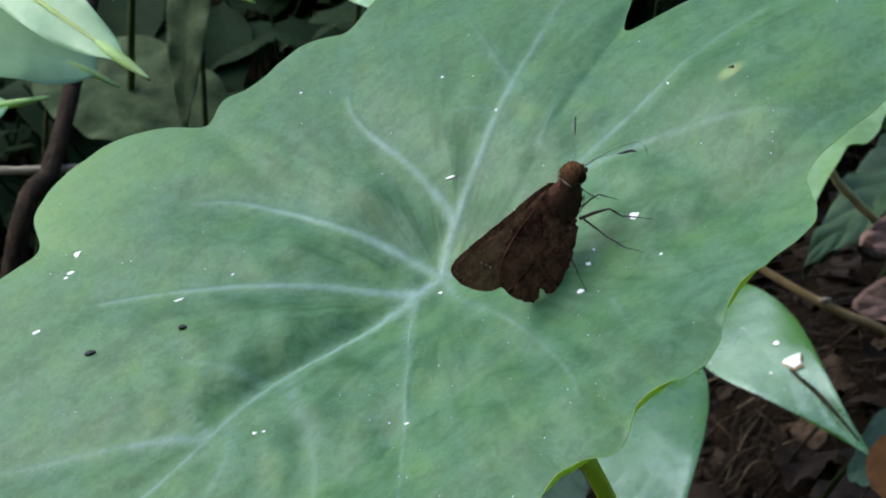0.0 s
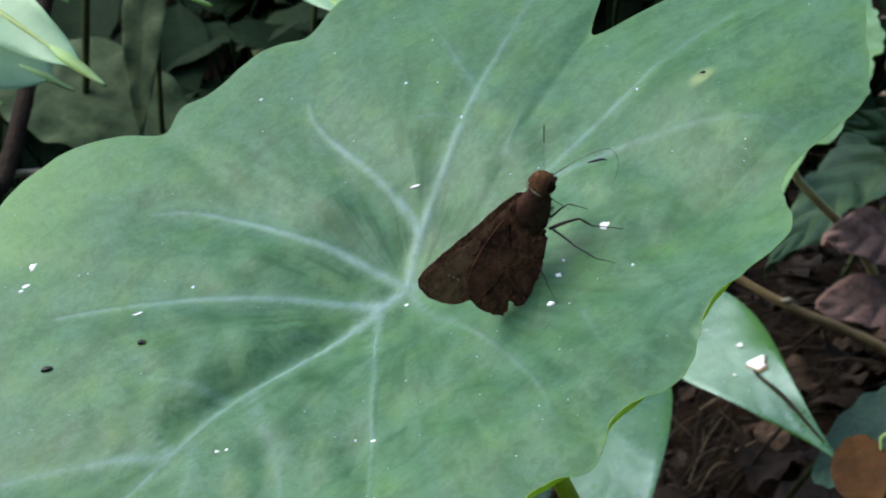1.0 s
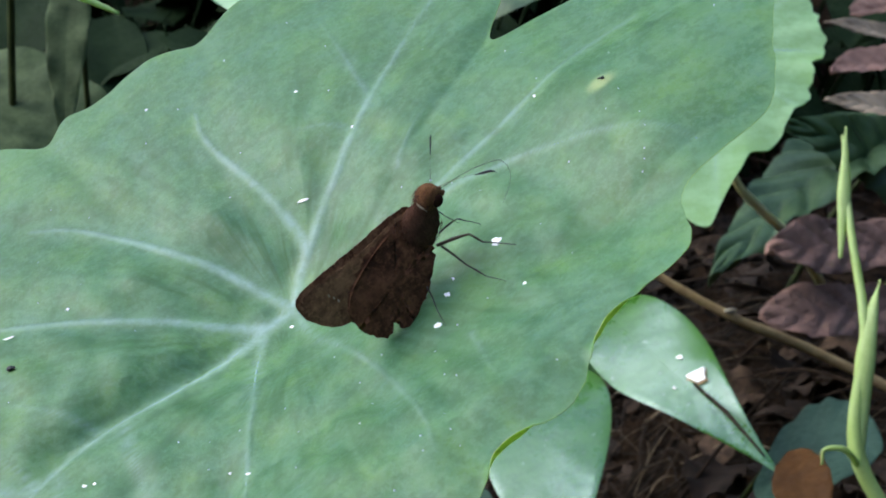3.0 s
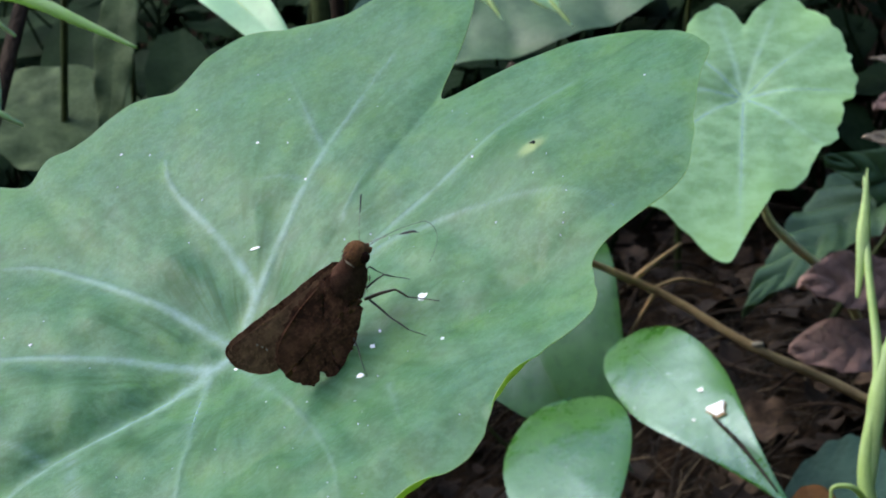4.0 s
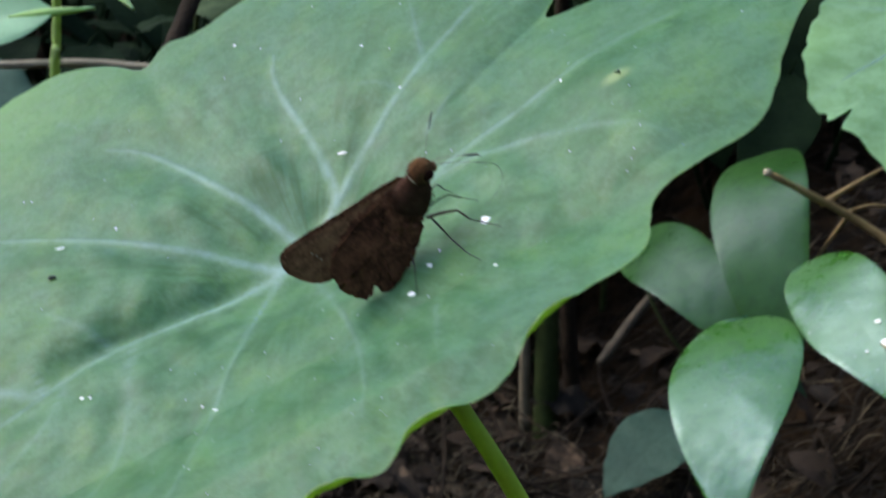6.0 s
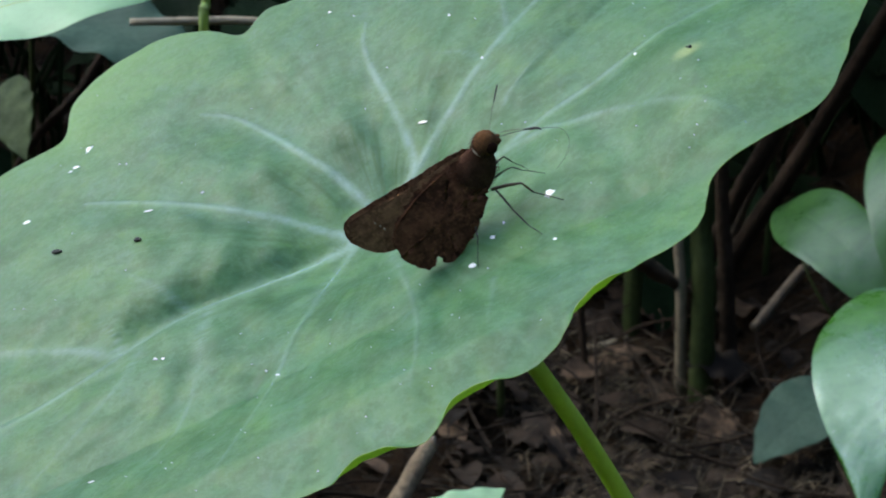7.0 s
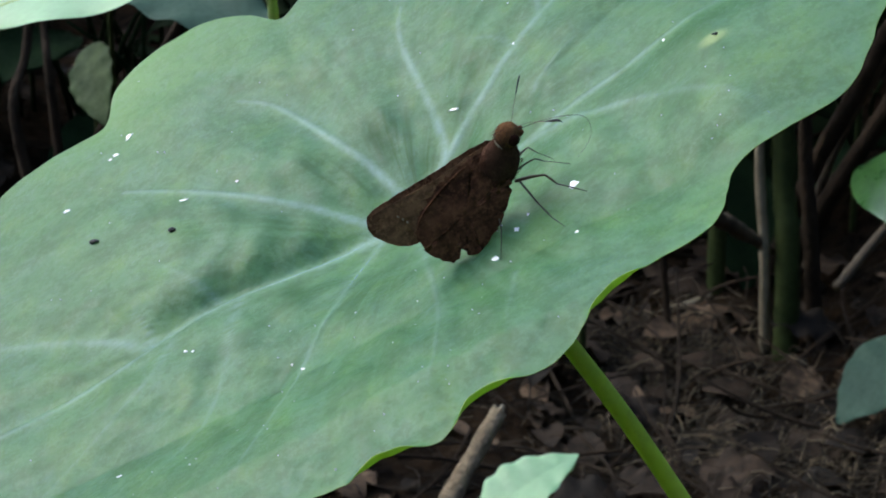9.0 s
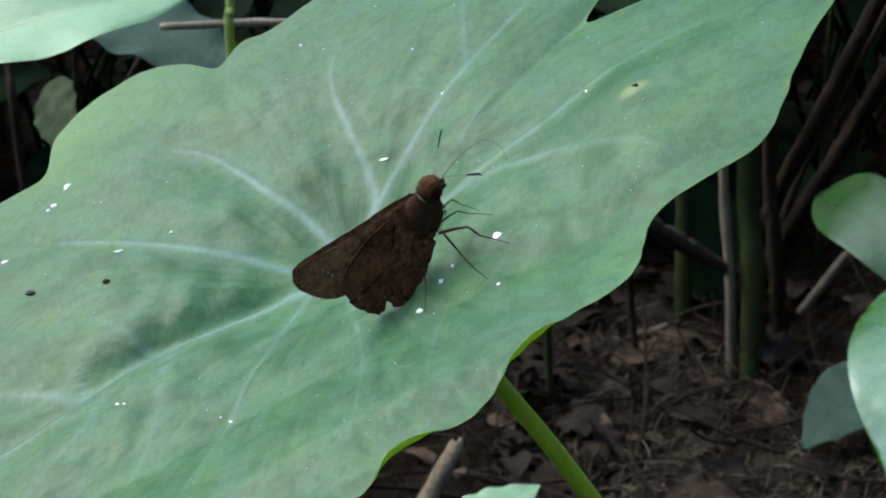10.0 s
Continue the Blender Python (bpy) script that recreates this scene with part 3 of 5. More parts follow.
def build_taro():
    root = thing("taro_leaf", "large matte green taro leaf with pale radiating veins and wavy edge", "leaf")
    root.matrix_world = LEAF
    na, nr = 900, 96
    deg = np.linspace(-180, 180, na, endpoint=False)
    R = edge_radius(deg)
    for _ in range(14):
        R = 0.25 * np.roll(R, 1) + 0.5 * R + 0.25 * np.roll(R, -1)
    R = R * (1 + 0.0012 * np.sin(np.radians(deg) * 61) + 0.0010 * np.sin(np.radians(deg) * 97 + 1))
    lip = np.max([np.exp(-(((deg - at) / wide) ** 4)) for at, wide in ((127.8, 4.6), (105, 4.8), (88.5, 5.0), (66, 8.0))], axis=0)
    R = R + 0.9 * lip
    t = np.linspace(0, 1, nr + 1)[1:] ** 0.85
    u = np.r_[0, (t[:, None] * (R * np.cos(np.radians(deg)))[None]).ravel()]
    v = np.r_[0, (t[:, None] * (R * np.sin(np.radians(deg)))[None]).ravel()]
    near, far = vein_field(u, v)
    h = leaf_height(u, v, far) + 0.25 * near
    # parts of the near edge roll upwards and show their pale underside
    reach = 2.3
    inside = np.r_[99.0, ((1 - t)[:, None] * R[None]).ravel()]
    roll = np.r_[0.0, np.tile(lip, nr)] * radians(96) + 1e-6
    turn = roll * np.clip(1 - inside / reach, 0, 1)
    shift = np.where(inside < reach, reach / roll * np.sin(turn) - (reach - inside), 0.0)
    way = np.r_[0.0, np.tile(np.radians(deg), nr)]
    top = np.stack([u + shift * np.cos(way), v + shift * np.sin(way), h + reach / roll * (1 - np.cos(turn))], 1) / 1000
    slim = np.r_[1.0, np.repeat(1 - 0.82 * t**10, na)]
    low = top.copy()
    low[:, 2] -= 0.00045 * slim * np.cos(turn)
    low[:, 0] += 0.00045 * slim * np.sin(turn) * np.cos(way)
    low[:, 1] += 0.00045 * slim * np.sin(turn) * np.sin(way)
    n = len(u)
    idx = lambda k, j: 1 + k * na + (j % na)
    faces = [(0, idx(0, j), idx(0, j + 1)) for j in range(na)]
    faces += [(idx(k, j), idx(k + 1, j), idx(k + 1, j + 1), idx(k, j + 1)) for k in range(nr - 1) for j in range(na)]
    faces += [tuple(n + q for q in f[::-1]) for f in list(faces)]
    faces += [(idx(nr - 1, j), n + idx(nr - 1, j), n + idx(nr - 1, j + 1), idx(nr - 1, j + 1)) for j in range(na)]
    verts, faces = split_rim(np.vstack([top, low]), faces, na)
    spare = len(verts) - 2 * n
    me = mesh_from("blade", verts, faces)
    rho = np.hypot(u, v) / edge_radius(np.degrees(np.arctan2(v, u)))
    ang = np.degrees(np.arctan2(v, u))
    pale = 0.60 * np.clip((rho - 0.62) / 0.38, 0, 1) ** 2 * np.exp(-(((ang + 66) / 16) ** 2))
    pale = np.maximum(pale, 0.25 * np.clip((rho - 0.965) / 0.035, 0, 1) ** 2)
    blotch = 0.8 * np.exp(-(((u + 53.5) / 1.9) ** 2 + ((v - 1.0) / 1.3) ** 2) ** 2)
    blotch = np.maximum(blotch, 0.9 * np.exp(-(((u + 66) / 1.8) ** 2 + ((v + 50.5) / 1.2) ** 2) ** 2))
    # short dark strokes that run out from the hub, painting shade densest in the hollow
    stroke = np.zeros(len(u))
    for k, (r, w) in enumerate(zip(np.hypot(u + 5, v + 9), np.arctan2(v + 9, u + 5))):
        p = Vector((math.cos(w) * 21, math.sin(w) * 21, r * 0.085))
        q = Vector((u[k] * 0.11, v[k] * 0.11, 4.0))
        stroke[k] = 0.65 * noise.noise(p) + 0.35 * noise.noise(p * 2.3) + 0.55 * noise.noise(q)
    stroke = np.clip((stroke - 0.02) / 0.42, 0, 1) * (0.35 + 0.65 * np.exp(-((np.hypot(u + 5, v + 9) / 34) ** 2))) * np.clip(far / 2.5, 0, 1)
    for name, val in (("stroke", stroke), ("vein", near * 0.82), ("pale", pale), ("blotch", blotch)):
        a = me.attributes.new(name, "FLOAT", "POINT")
        a.data.foreach_set("value", np.r_[val, val, np.zeros(spare)].astype(np.float32))
    part("blade", me, TARO, root)
    me.materials.append(UNDERSIDE)
    flags = np.zeros(len(me.polygons), np.int32)
    flags[(len(faces) - na) // 2 :] = 1
    me.polygons.foreach_set("material_index", flags)
    for name, pts in VEINS.items():
        if VEIN_SIZE.get(name, 0) < 0.55:
            continue
        line = curve_through([(a, b, 0) for a, b in pts], 26)
        hh = leaf_height(line[:, 0], line[:, 1])
        line[:, 2] = hh - 0.06
        r = 0.16 + 0.24 * VEIN_SIZE[name]
        me = tube_mesh("vein", line / 1000, [r / 1000, r / 4000], n=50, sides=8, flat=0.6)
        part("midrib" if name == "midrib" else "vein", me, TARO_VEIN, root)
    inv = LEAF.inverted()
    stalk = [inv @ Vector(p) for p in ((-0.0087, 0.2490, 0.3400), (-0.002, 0.2535, 0.3392), (0.0085, 0.2612, 0.3340), (0.0195, 0.2683, 0.3161), (0.0366, 0.2789, 0.2844), (0.075, 0.305, 0.205), (0.115, 0.345, 0.10), (0.135, 0.375, 0.02))]
    part("petiole", tube_mesh("petiole", stalk, [0.0012, 0.0013, 0.0014, 0.0015, 0.0017, 0.0024, 0.0032], n=60, sides=14), TARO_STALK, root, "smooth yellow-green leaf stalk")


build_taro()


# ---------------------------------------------------------------- the butterfly
def ball(name, at, size, turn=(0, 0, 0), seg=18, rings=12, rough=0.0, seed=0):
    bm = bmesh.new()
    bmesh.ops.create_uvsphere(bm, u_segments=seg, v_segments=rings, radius=1.0)
    m = Matrix.Translation(Vector(at)) @ Euler([radians(a) for a in turn]).to_matrix().to_4x4() @ Matrix.Diagonal((*size, 1))
    rng = random.Random(seed)
    for q in bm.verts:
        q.co *= 1 + rough * rng.uniform(-1, 1)
    bm.transform(m)
    me = bpy.data.meshes.new(name)
    bm.to_mesh(me)
    bm.free()
    me.polygons.foreach_set("use_smooth", [True] * len(me.polygons))
    return me


def wing_mesh(name, outline, side, bulge, off, ragged=0.0, seed=0):
    """A thin scaled wing from its outline in the upright plane of the wings (millimetres)."""
    rng = np.random.default_rng(seed)
    p = np.array(outline + outline[:1], float)
    seg = []
    for a, b in zip(p, p[1:]):
        k = max(2, int(np.linalg.norm(b - a) / 0.35))
        seg += [a + (b - a) * f for f in np.linspace(0, 1, k, endpoint=False)]
    q = np.array(seg)
    for _ in range(2):
        q = 0.25 * np.roll(q, 1, 0) + 0.5 * q + 0.25 * np.roll(q, -1, 0)
    q += rng.normal(0, ragged, q.shape)
    c = q.mean(0)
    rings, verts, faces, n = 9, [], [], len(q)

    def lay(a, b, lift):
        v = 7.3 + 0.25 * (a + 20) + 0.42 * (9.5 - b)
        v += lift + off if side > 0 else -0.9 - lift - off
        return (a / 1000, v / 1000, b / 1000)

    for thick in (0.0, -0.035):
        for k in range(rings):
            s = 1 - k / rings
            for a, b in c + (q - c) * s:
                ripple = 0.025 * math.sin(1.9 * math.atan2(b - 8, a + 21) * 7) + 0.06 * math.sin(a * 2.3) * math.sin(b * 2.9)
                verts.append(lay(a, b, bulge * math.exp(-(((a - c[0]) / 7) ** 2) - ((b - c[1]) / 4.5) ** 2) + ripple * s + thick))
        verts.append(lay(*c, bulge + thick))
    half = rings * n + 1
    for base in (0, half):
        fs = []
        for k in range(rings - 1):
            fs += [(base + k * n + j, base + k * n + (j + 1) % n, base + (k + 1) * n + (j + 1) % n, base + (k + 1) * n + j) for j in range(n)]
        fs += [(base + (rings - 1) * n + j, base + (rings - 1) * n + (j + 1) % n, base + half - 1) for j in range(n)]
        faces += fs if base else [f[::-1] for f in fs]
    faces += [(j, (j + 1) % n, half + (j + 1) % n, half + j) for j in range(n)]
    return mesh_from(name, *split_rim(verts, faces, n))


FORE = [(-23.6, 8.4), (-22.2, 9.8), (-19.0, 10.1), (-14.1, 10.1), (-9.4, 10.5), (-6.1, 10.7), (-4.4, 10.6), (-3.7, 9.8), (-4.0, 8.5), (-5.4, 6.6), (-6.8, 5.4), (-8.4, 4.8), (-10.5, 5.0), (-16, 5.6)]
HIND = [(-23.6, 7.6), (-21.6, 9.4), (-19.4, 9.9), (-16.9, 9.8), (-14, 9.4), (-12.1, 8.7), (-9.7, 7.4), (-8.6, 5.6), (-8.7, 3.6), (-10.0, 1.7), (-11.5, 0.5), (-12.0, 0.3), (-12.5, 1.9), (-13.1, 1.7), (-13.5, 0.2), (-14.0, -0.2), (-14.9, -0.3), (-16.4, 0.3), (-19.0, 1.4), (-20.3, 2.4), (-21.8, 3.4)]


def build_butterfly():
    root = thing("butterfly", "dark brown skipper butterfly with tattered closed wings on the leaf", "butterfly")
    root.matrix_world = LEAF
    k = 0.001
    part("thorax", ball("thorax", (-21.9 * k, 7.6 * k, 6.9 * k), (4.1 * k, 1.75 * k, 2.7 * k), (0, 48, 0), 28, 20, 0.03, 1), FUR, root, "furry brown thorax")
    part("abdomen", ball("abdomen", (-17.0 * k, 7.2 * k, 3.6 * k), (5.2 * k, 1.4 * k, 1.5 * k), (0, 22, 0), 22, 16, 0.02, 2), FUR, root)
    head = part("head", ball("head", (-25.0 * k, 7.7 * k, 10.4 * k), (1.7 * k, 1.75 * k, 1.6 * k), (0, 40, 0), 24, 18, 0.03, 3), HEAD_FUR, root, "reddish brown furry head")
    part("eye", ball("eye", (-25.4 * k, 9.0 * k, 10.2 * k), (0.85 * k, 0.6 * k, 0.9 * k), (0, 30, 0)), EYE, head, "dark round eye")
    part("eye", ball("eye", (-25.4 * k, 6.4 * k, 10.2 * k), (0.85 * k, 0.6 * k, 0.9 * k), (0, 30, 0)), EYE, head, "dark round eye")
    ring = [(-23.85 + 0.9 * math.cos(w) * 0.75, 7.7 + 1.65 * math.sin(w), 9.55 + 1.35 * math.cos(w) * 1.0) for w in np.linspace(0.25, 1.35, 7)]
    part("collar", tube_mesh("collar", np.array(ring) * k, [0.03 * k, 0.13 * k, 0.10 * k, 0.03 * k], n=20, sides=6), CREAM, head, "thin cream collar")
    for s, y in ((1, 8.9), (-1, 6.5)):
        part("palp", ball("palp", (-26.3 * k, (7.7 + s * 0.5) * k, 10.1 * k), (0.8 * k, 0.4 * k, 0.45 * k), (0, 10, 0), 12, 8, 0.05, 4), HEAD_FUR, head)
    for s in (1, -1):
        part("forewing", wing_mesh("forewing", FORE, s, 0.5, 0.0, 0.02, 5), WING_PALE, root, "brown forewing with a few pale dots")
        part("hindwing", wing_mesh("hindwing", HIND, s, 0.75, 0.25, 0.14, 6 + s), WING, root, "dark brown hindwing with torn notched edge")
    # hair on head, thorax and wing roots
    rng = np.random.default_rng(9)
    hair_v, hair_f = [], []
    for c, size, count in (((-21.9, 7.6, 6.9), (3.5, 1.7, 2.9), 900), ((-25.0, 7.7, 10.4), (1.75, 1.8, 1.65), 450)):
        for _ in range(count):
            d = rng.normal(0, 1, 3)
            d /= np.linalg.norm(d)
            p = np.array(c) + d * size * 0.97
            tip = p + d * rng.uniform(0.10, 0.35) + np.array((0.75, 0, -0.45)) * rng.uniform(0.3, 1.1)
            a = np.cross(d, (0.3, 0.5, 0.8))
            a /= np.linalg.norm(a)
            n = len(hair_v)
            hair_v += [p + a * 0.05, p - a * 0.025 + np.cross(a, d) * 0.04, p - a * 0.025 - np.cross(a, d) * 0.04, tip]
            hair_f += [(n, n + 1, n + 3), (n + 1, n + 2, n + 3), (n + 2, n, n + 3)]
    part("hair", mesh_from("hair", np.array(hair_v) * k, hair_f, False), FUR, root)
    # the pale fold where the two wings overlap
    fold = [(-20.0, 9.9), (-17.5, 9.9), (-14.5, 9.5), (-12.0, 8.8), (-10.0, 7.8), (-8.9, 6.4)]
    line = [(a, 7.3 + 0.25 * (a + 20) + 0.42 * (9.5 - b) + 0.66, b - 0.5) for a, b in fold]
    part("wing_fold", tube_mesh("wing_fold", np.array(line) * k, [0.03 * k, 0.30 * k, 0.45 * k, 0.36 * k, 0.03 * k], n=30, sides=8, flat=0.06), WING, root)
    # small pale dots near the tip of the outer forewing
    for a, b in ((-7.9, 9.0), (-8.3, 8.4), (-8.6, 7.8), (-9.5, 6.6)):
        v = 7.0 + 0.3 + 0.25 * (a + 20) + 0.42 * (9.5 - b) + 0.42
        part("wing_spot", ball("wing_spot", (a * k, v * k, b * k), (0.13 * k, 0.05 * k, 0.20 * k), (20, 0, 14), 10, 6), TAN, root)
    # antennae
    for tip, mid, s, size in (((-31.2, 12.6, 12.5), (-28.5, 10.4, 12.3), 1, 1.0), ((-28.8, 4.4, 14.1), (-27.5, 5.7, 12.9), -1, 0.6)):
        st = np.array((-26.2, 7.7 + s * 0.7, 11.4))
        mid, tip = np.array(mid), np.array(tip)
        ant = part("antenna", tube_mesh("antenna", np.array([st, mid, tip]) * k, [0.034 * k, 0.020 * k] if s > 0 else [0.024 * k, 0.014 * k], n=18, sides=6), TAN_LEG, root, "thin antenna with a black club")
        d = (tip - mid) / np.linalg.norm(tip - mid)
        line = [tip - d * 1.0, tip, tip + d * 1.1, tip + d * 1.8 + np.array((0.1, 0.1, -0.25))]
        part("club", tube_mesh("club", np.array(line) * k, [0.05 * k, 0.17 * size * k, 0.18 * size * k, 0.03 * k], n=14, sides=8), CLUB, ant)
    # legs, each resting on the leaf
    legs = [
        ((-23.9, 8.7, 5.6), (-26.6, 9.3, 6.3), (-27.5, 9.2, 5.2), (-29.8, 5.8), LEG, 0.8),
        ((-22.9, 9.0, 4.4), (-26.8, 10.6, 4.3), (-27.7, 11.5, 2.8), (-30.8, 13.9), TAN_LEG, 1.35),
        ((-23.4, 9.0, 3.9), (-24.4, 12.2, 1.9), (-25.4, 15.0, 0.8), (-26.6, 18.2), LEG, 0.9),
        ((-19.4, 9.0, 2.4), (-18.6, 13.1, 1.2), (-18.1, 14.6, 0.8), (-17.4, 18.2), LEG, 0.75),
        ((-23.9, 6.2, 5.4), (-26.0, 4.6, 5.2), (-26.6, 4.2, 3.6), (-28.0, 3.2), LEG, 0.8),
        ((-21.0, 6.0, 4.0), (-21.4, 3.2, 3.2), (-21.6, 2.4, 2.0), (-22.0, 0.8), LEG, 0.8),
    ]
    for hip, knee, ankle, foot, mat, size in legs:
        z = float(leaf_height(np.array([foot[0]]), np.array([foot[1]]))[0]) + 0.08
        hip, knee, ankle, f = np.array(hip), np.array(knee), np.array(ankle), np.array((*foot, z))
        w = size * k
        leg = part("leg", tube_mesh("leg", np.array([hip, hip * 0.45 + knee * 0.55 + (0, 0, 0.12), knee]) * k, [0.17 * w, 0.17 * w, 0.10 * w], n=14, sides=7, rough=0.06, seed=3), mat, root)
        part("shin", tube_mesh("shin", np.array([knee, knee * 0.5 + ankle * 0.5 + (0, 0, 0.06), ankle]) * k, [0.10 * w, 0.12 * w, 0.075 * w], n=12, sides=6), mat, leg)
        part("foot", tube_mesh("foot", np.array([ankle, ankle * 0.5 + f * 0.5 + (0, 0, 0.05), f]) * k, [0.075 * w, 0.06 * w, 0.04 * w], n=12, sides=6), LEG, leg)
    # the feeding tube: a straight length that swings at the head, and a hooked end
    swing = part("proboscis", tube_mesh("proboscis", np.array([(0, 0, 0), (-2.4, 0.25, 0.35), (-4.8, 0.45, 0.35), (-7.2, 0.6, 0)]) * k, [0.05 * k, 0.036 * k, 0.032 * k], n=20, sides=6), LEG, root, "thin dark curved feeding tube")
    hook = [(0, 0, 0), (-1.3, 0.1, -0.5), (-2.0, 0.15, -1.8), (-1.9, 0.2, -3.4), (-1.0, 0.2, -5.0), (0.4, 0.2, -6.4)]
    end = part("proboscis_end", tube_mesh("proboscis_end", np.array(hook) * k, [0.034 * k, 0.028 * k, 0.02 * k], n=28, sides=6), LEG, swing)
    return swing, end


PROBOSCIS, PROBOSCIS_END = build_butterfly()


# ---------------------------------------------------------------- plants round the leaf
def stem_to_ground(parent, start, foot, radii, mat, bend=(0, 0, 0), name="stem", n=24, label=""):
    a, (fx, fy) = Vector(start), foot
    b = Vector((fx, fy, soil_z(fx, fy) - 0.006))
    mid = (a + b) / 2 + Vector(bend)
    return part(name, tube_mesh(name, [a, mid, b], radii, n=n, sides=8), mat, parent, label)


def build_second_taro():
    """A smaller leaf of the same kind, seen from its sinus to its tip."""
    root = thing("taro_leaf", "smaller pale green heart-shaped taro leaf with torn tip", "leaf")
    x, n = Vector((-0.370, -0.8326, -0.4121)), Vector((-0.2254, -0.3499, 0.9093))
    root.matrix_world = Matrix.Translation((0.2379, 0.6017, 0.2646)) @ Matrix((x, n.cross(x), n)).transposed().to_4x4()
    edge = np.array([(-180, 33), (-177, 36), (-173, 43.7), (-168, 46.7), (-161, 44), (-146, 37), (-131, 32.4), (-118, 32), (-102, 38.5), (-91, 43), (-71, 49), (-55, 55), (-43, 60.5), (-34, 65.5), (-28, 65.5), (-25, 64.4), (-18, 68), (-12, 72), (-8, 77), (-4, 83), (-1, 83), (0, 75), (3, 66.5), (11, 53), (23, 49.6), (28, 46.4), (36, 40.5), (44, 40.7), (49, 40), (61, 36.3), (79, 34), (83, 36.8), (91, 37.7), (109, 38), (134, 44), (141, 45.3), (152, 48.3), (161, 51), (168, 50.4), (174, 42.4), (180, 33)])
    na, nr = 480, 26
    deg = np.linspace(-180, 180, na, endpoint=False)
    R = np.interp(deg, edge[:, 0], edge[:, 1]) + 0.5 * np.sin(np.radians(deg) * 23) + 0.4 * np.sin(np.radians(deg) * 41 + 1)
    R = R - 15 * np.exp(-(((deg + 29.0) / 0.9) ** 2)) - 4 * np.exp(-(((deg + 34) / 1.2) ** 2))
    for _ in range(2):
        R = 0.25 * np.roll(R, 1) + 0.5 * R + 0.25 * np.roll(R, -1)
    t = np.linspace(0, 1, nr + 1)[1:]
    u = np.r_[0, (t[:, None] * (R * np.cos(np.radians(deg)))[None]).ravel()]
    v = np.r_[0, (t[:, None] * (R * np.sin(np.radians(deg)))[None]).ravel()]
    rho = np.r_[0, np.repeat(t, na)]
    ang = np.r_[0, np.tile(deg, nr)]
    ways = (0, 42, -42, 88, -88, 135, -135, 166, -166)
    gap = np.min([np.abs((ang - w + 180) % 360 - 180) for w in ways], axis=0)

    def rise(a, b, g, q):
        r = np.hypot(a, b)
        return -4.5 * np.exp(-((r / 10) ** 2)) + 0.5 * np.clip(r / 30, 0, 1) * (1 - np.exp(-((g / 14) ** 2))) * np.clip(1.2 - q, 0, 1) + 1.0 * q**4 * np.sin(np.radians(np.degrees(np.arctan2(b, a))) * 11)

    h = rise(u, v, gap, rho)
    top = np.stack([u, v, h], 1) / 1000
    low = top - (0, 0, 0.0005)
    m = len(u)
    idx = lambda k, j: 1 + k * na + (j % na)
    faces = [(0, idx(0, j), idx(0, j + 1)) for j in range(na)]
    faces += [(idx(k, j), idx(k + 1, j), idx(k + 1, j + 1), idx(k, j + 1)) for k in range(nr - 1) for j in range(na)]
    faces += [tuple(m + q for q in f[::-1]) for f in list(faces)]
    faces += [(idx(nr - 1, j), m + idx(nr - 1, j), m + idx(nr - 1, j + 1), idx(nr - 1, j + 1)) for j in range(na)]
    verts, faces = split_rim(np.vstack([top, low]), faces, na)
    spare = len(verts) - 2 * m
    me = mesh_from("blade", verts, faces)
    near = np.zeros(m)
    r = np.hypot(u, v)
    for w in ways:
        d = np.abs(np.sin(np.radians(ang - w))) * r
        d = np.where(np.cos(np.radians(ang - w)) > 0, d, 99)
        near = np.maximum(near, (0.95 - 0.75 * rho) * np.exp(-((d / 1.1) ** 2)))
    pale = 0.75 * np.clip((rho - 0.5) / 0.5, 0, 1) * (0.6 + 0.4 * np.sin(np.radians(ang) * 5 + 1.0))
    # stroke paints shade into the dip round the hub
    for name, val in (("stroke", 0.3 * np.clip(1 - rho * 2.4, 0, 1)), ("vein", near), ("pale", pale), ("blotch", np.zeros(m))):
        a = me.attributes.new(name, "FLOAT", "POINT")
        a.data.foreach_set("value", np.r_[val, val, np.zeros(spare)].astype(np.float32))
    part("blade", me, PALE_TARO, root)
    for w in ways[:7]:
        far = 0.8 * float(np.interp(w, edge[:, 0], edge[:, 1]))
        line = [(f * far * math.cos(radians(w)), f * far * math.sin(radians(w)), -4.5 * math.exp(-((f * far / 10) ** 2)) - 0.05) for f in np.linspace(0.06, 1, 7)]
        part("vein", tube_mesh("vein", np.array(line) / 1000, [0.00028, 0.00008], n=20, sides=6, flat=0.6), TARO_VEIN, root)
    inv = root.matrix_world.inverted()
    line = [inv @ Vector(p) for p in ((0.2398, 0.6035, 0.2585), (0.246, 0.608, 0.240), (0.255, 0.612, 0.214), (0.270, 0.620, 0.198), (0.307, 0.656, 0.166), (0.339, 0.686, 0.130), (0.349, 0.706, soil_z(0.349, 0.706) - 0.004))]
    part("petiole", tube_mesh("petiole", line, [0.0012, 0.0014, 0.0017, 0.0020, 0.0022], n=40, sides=9), STRAW_STEM, root, "pale yellow leaf stalk")


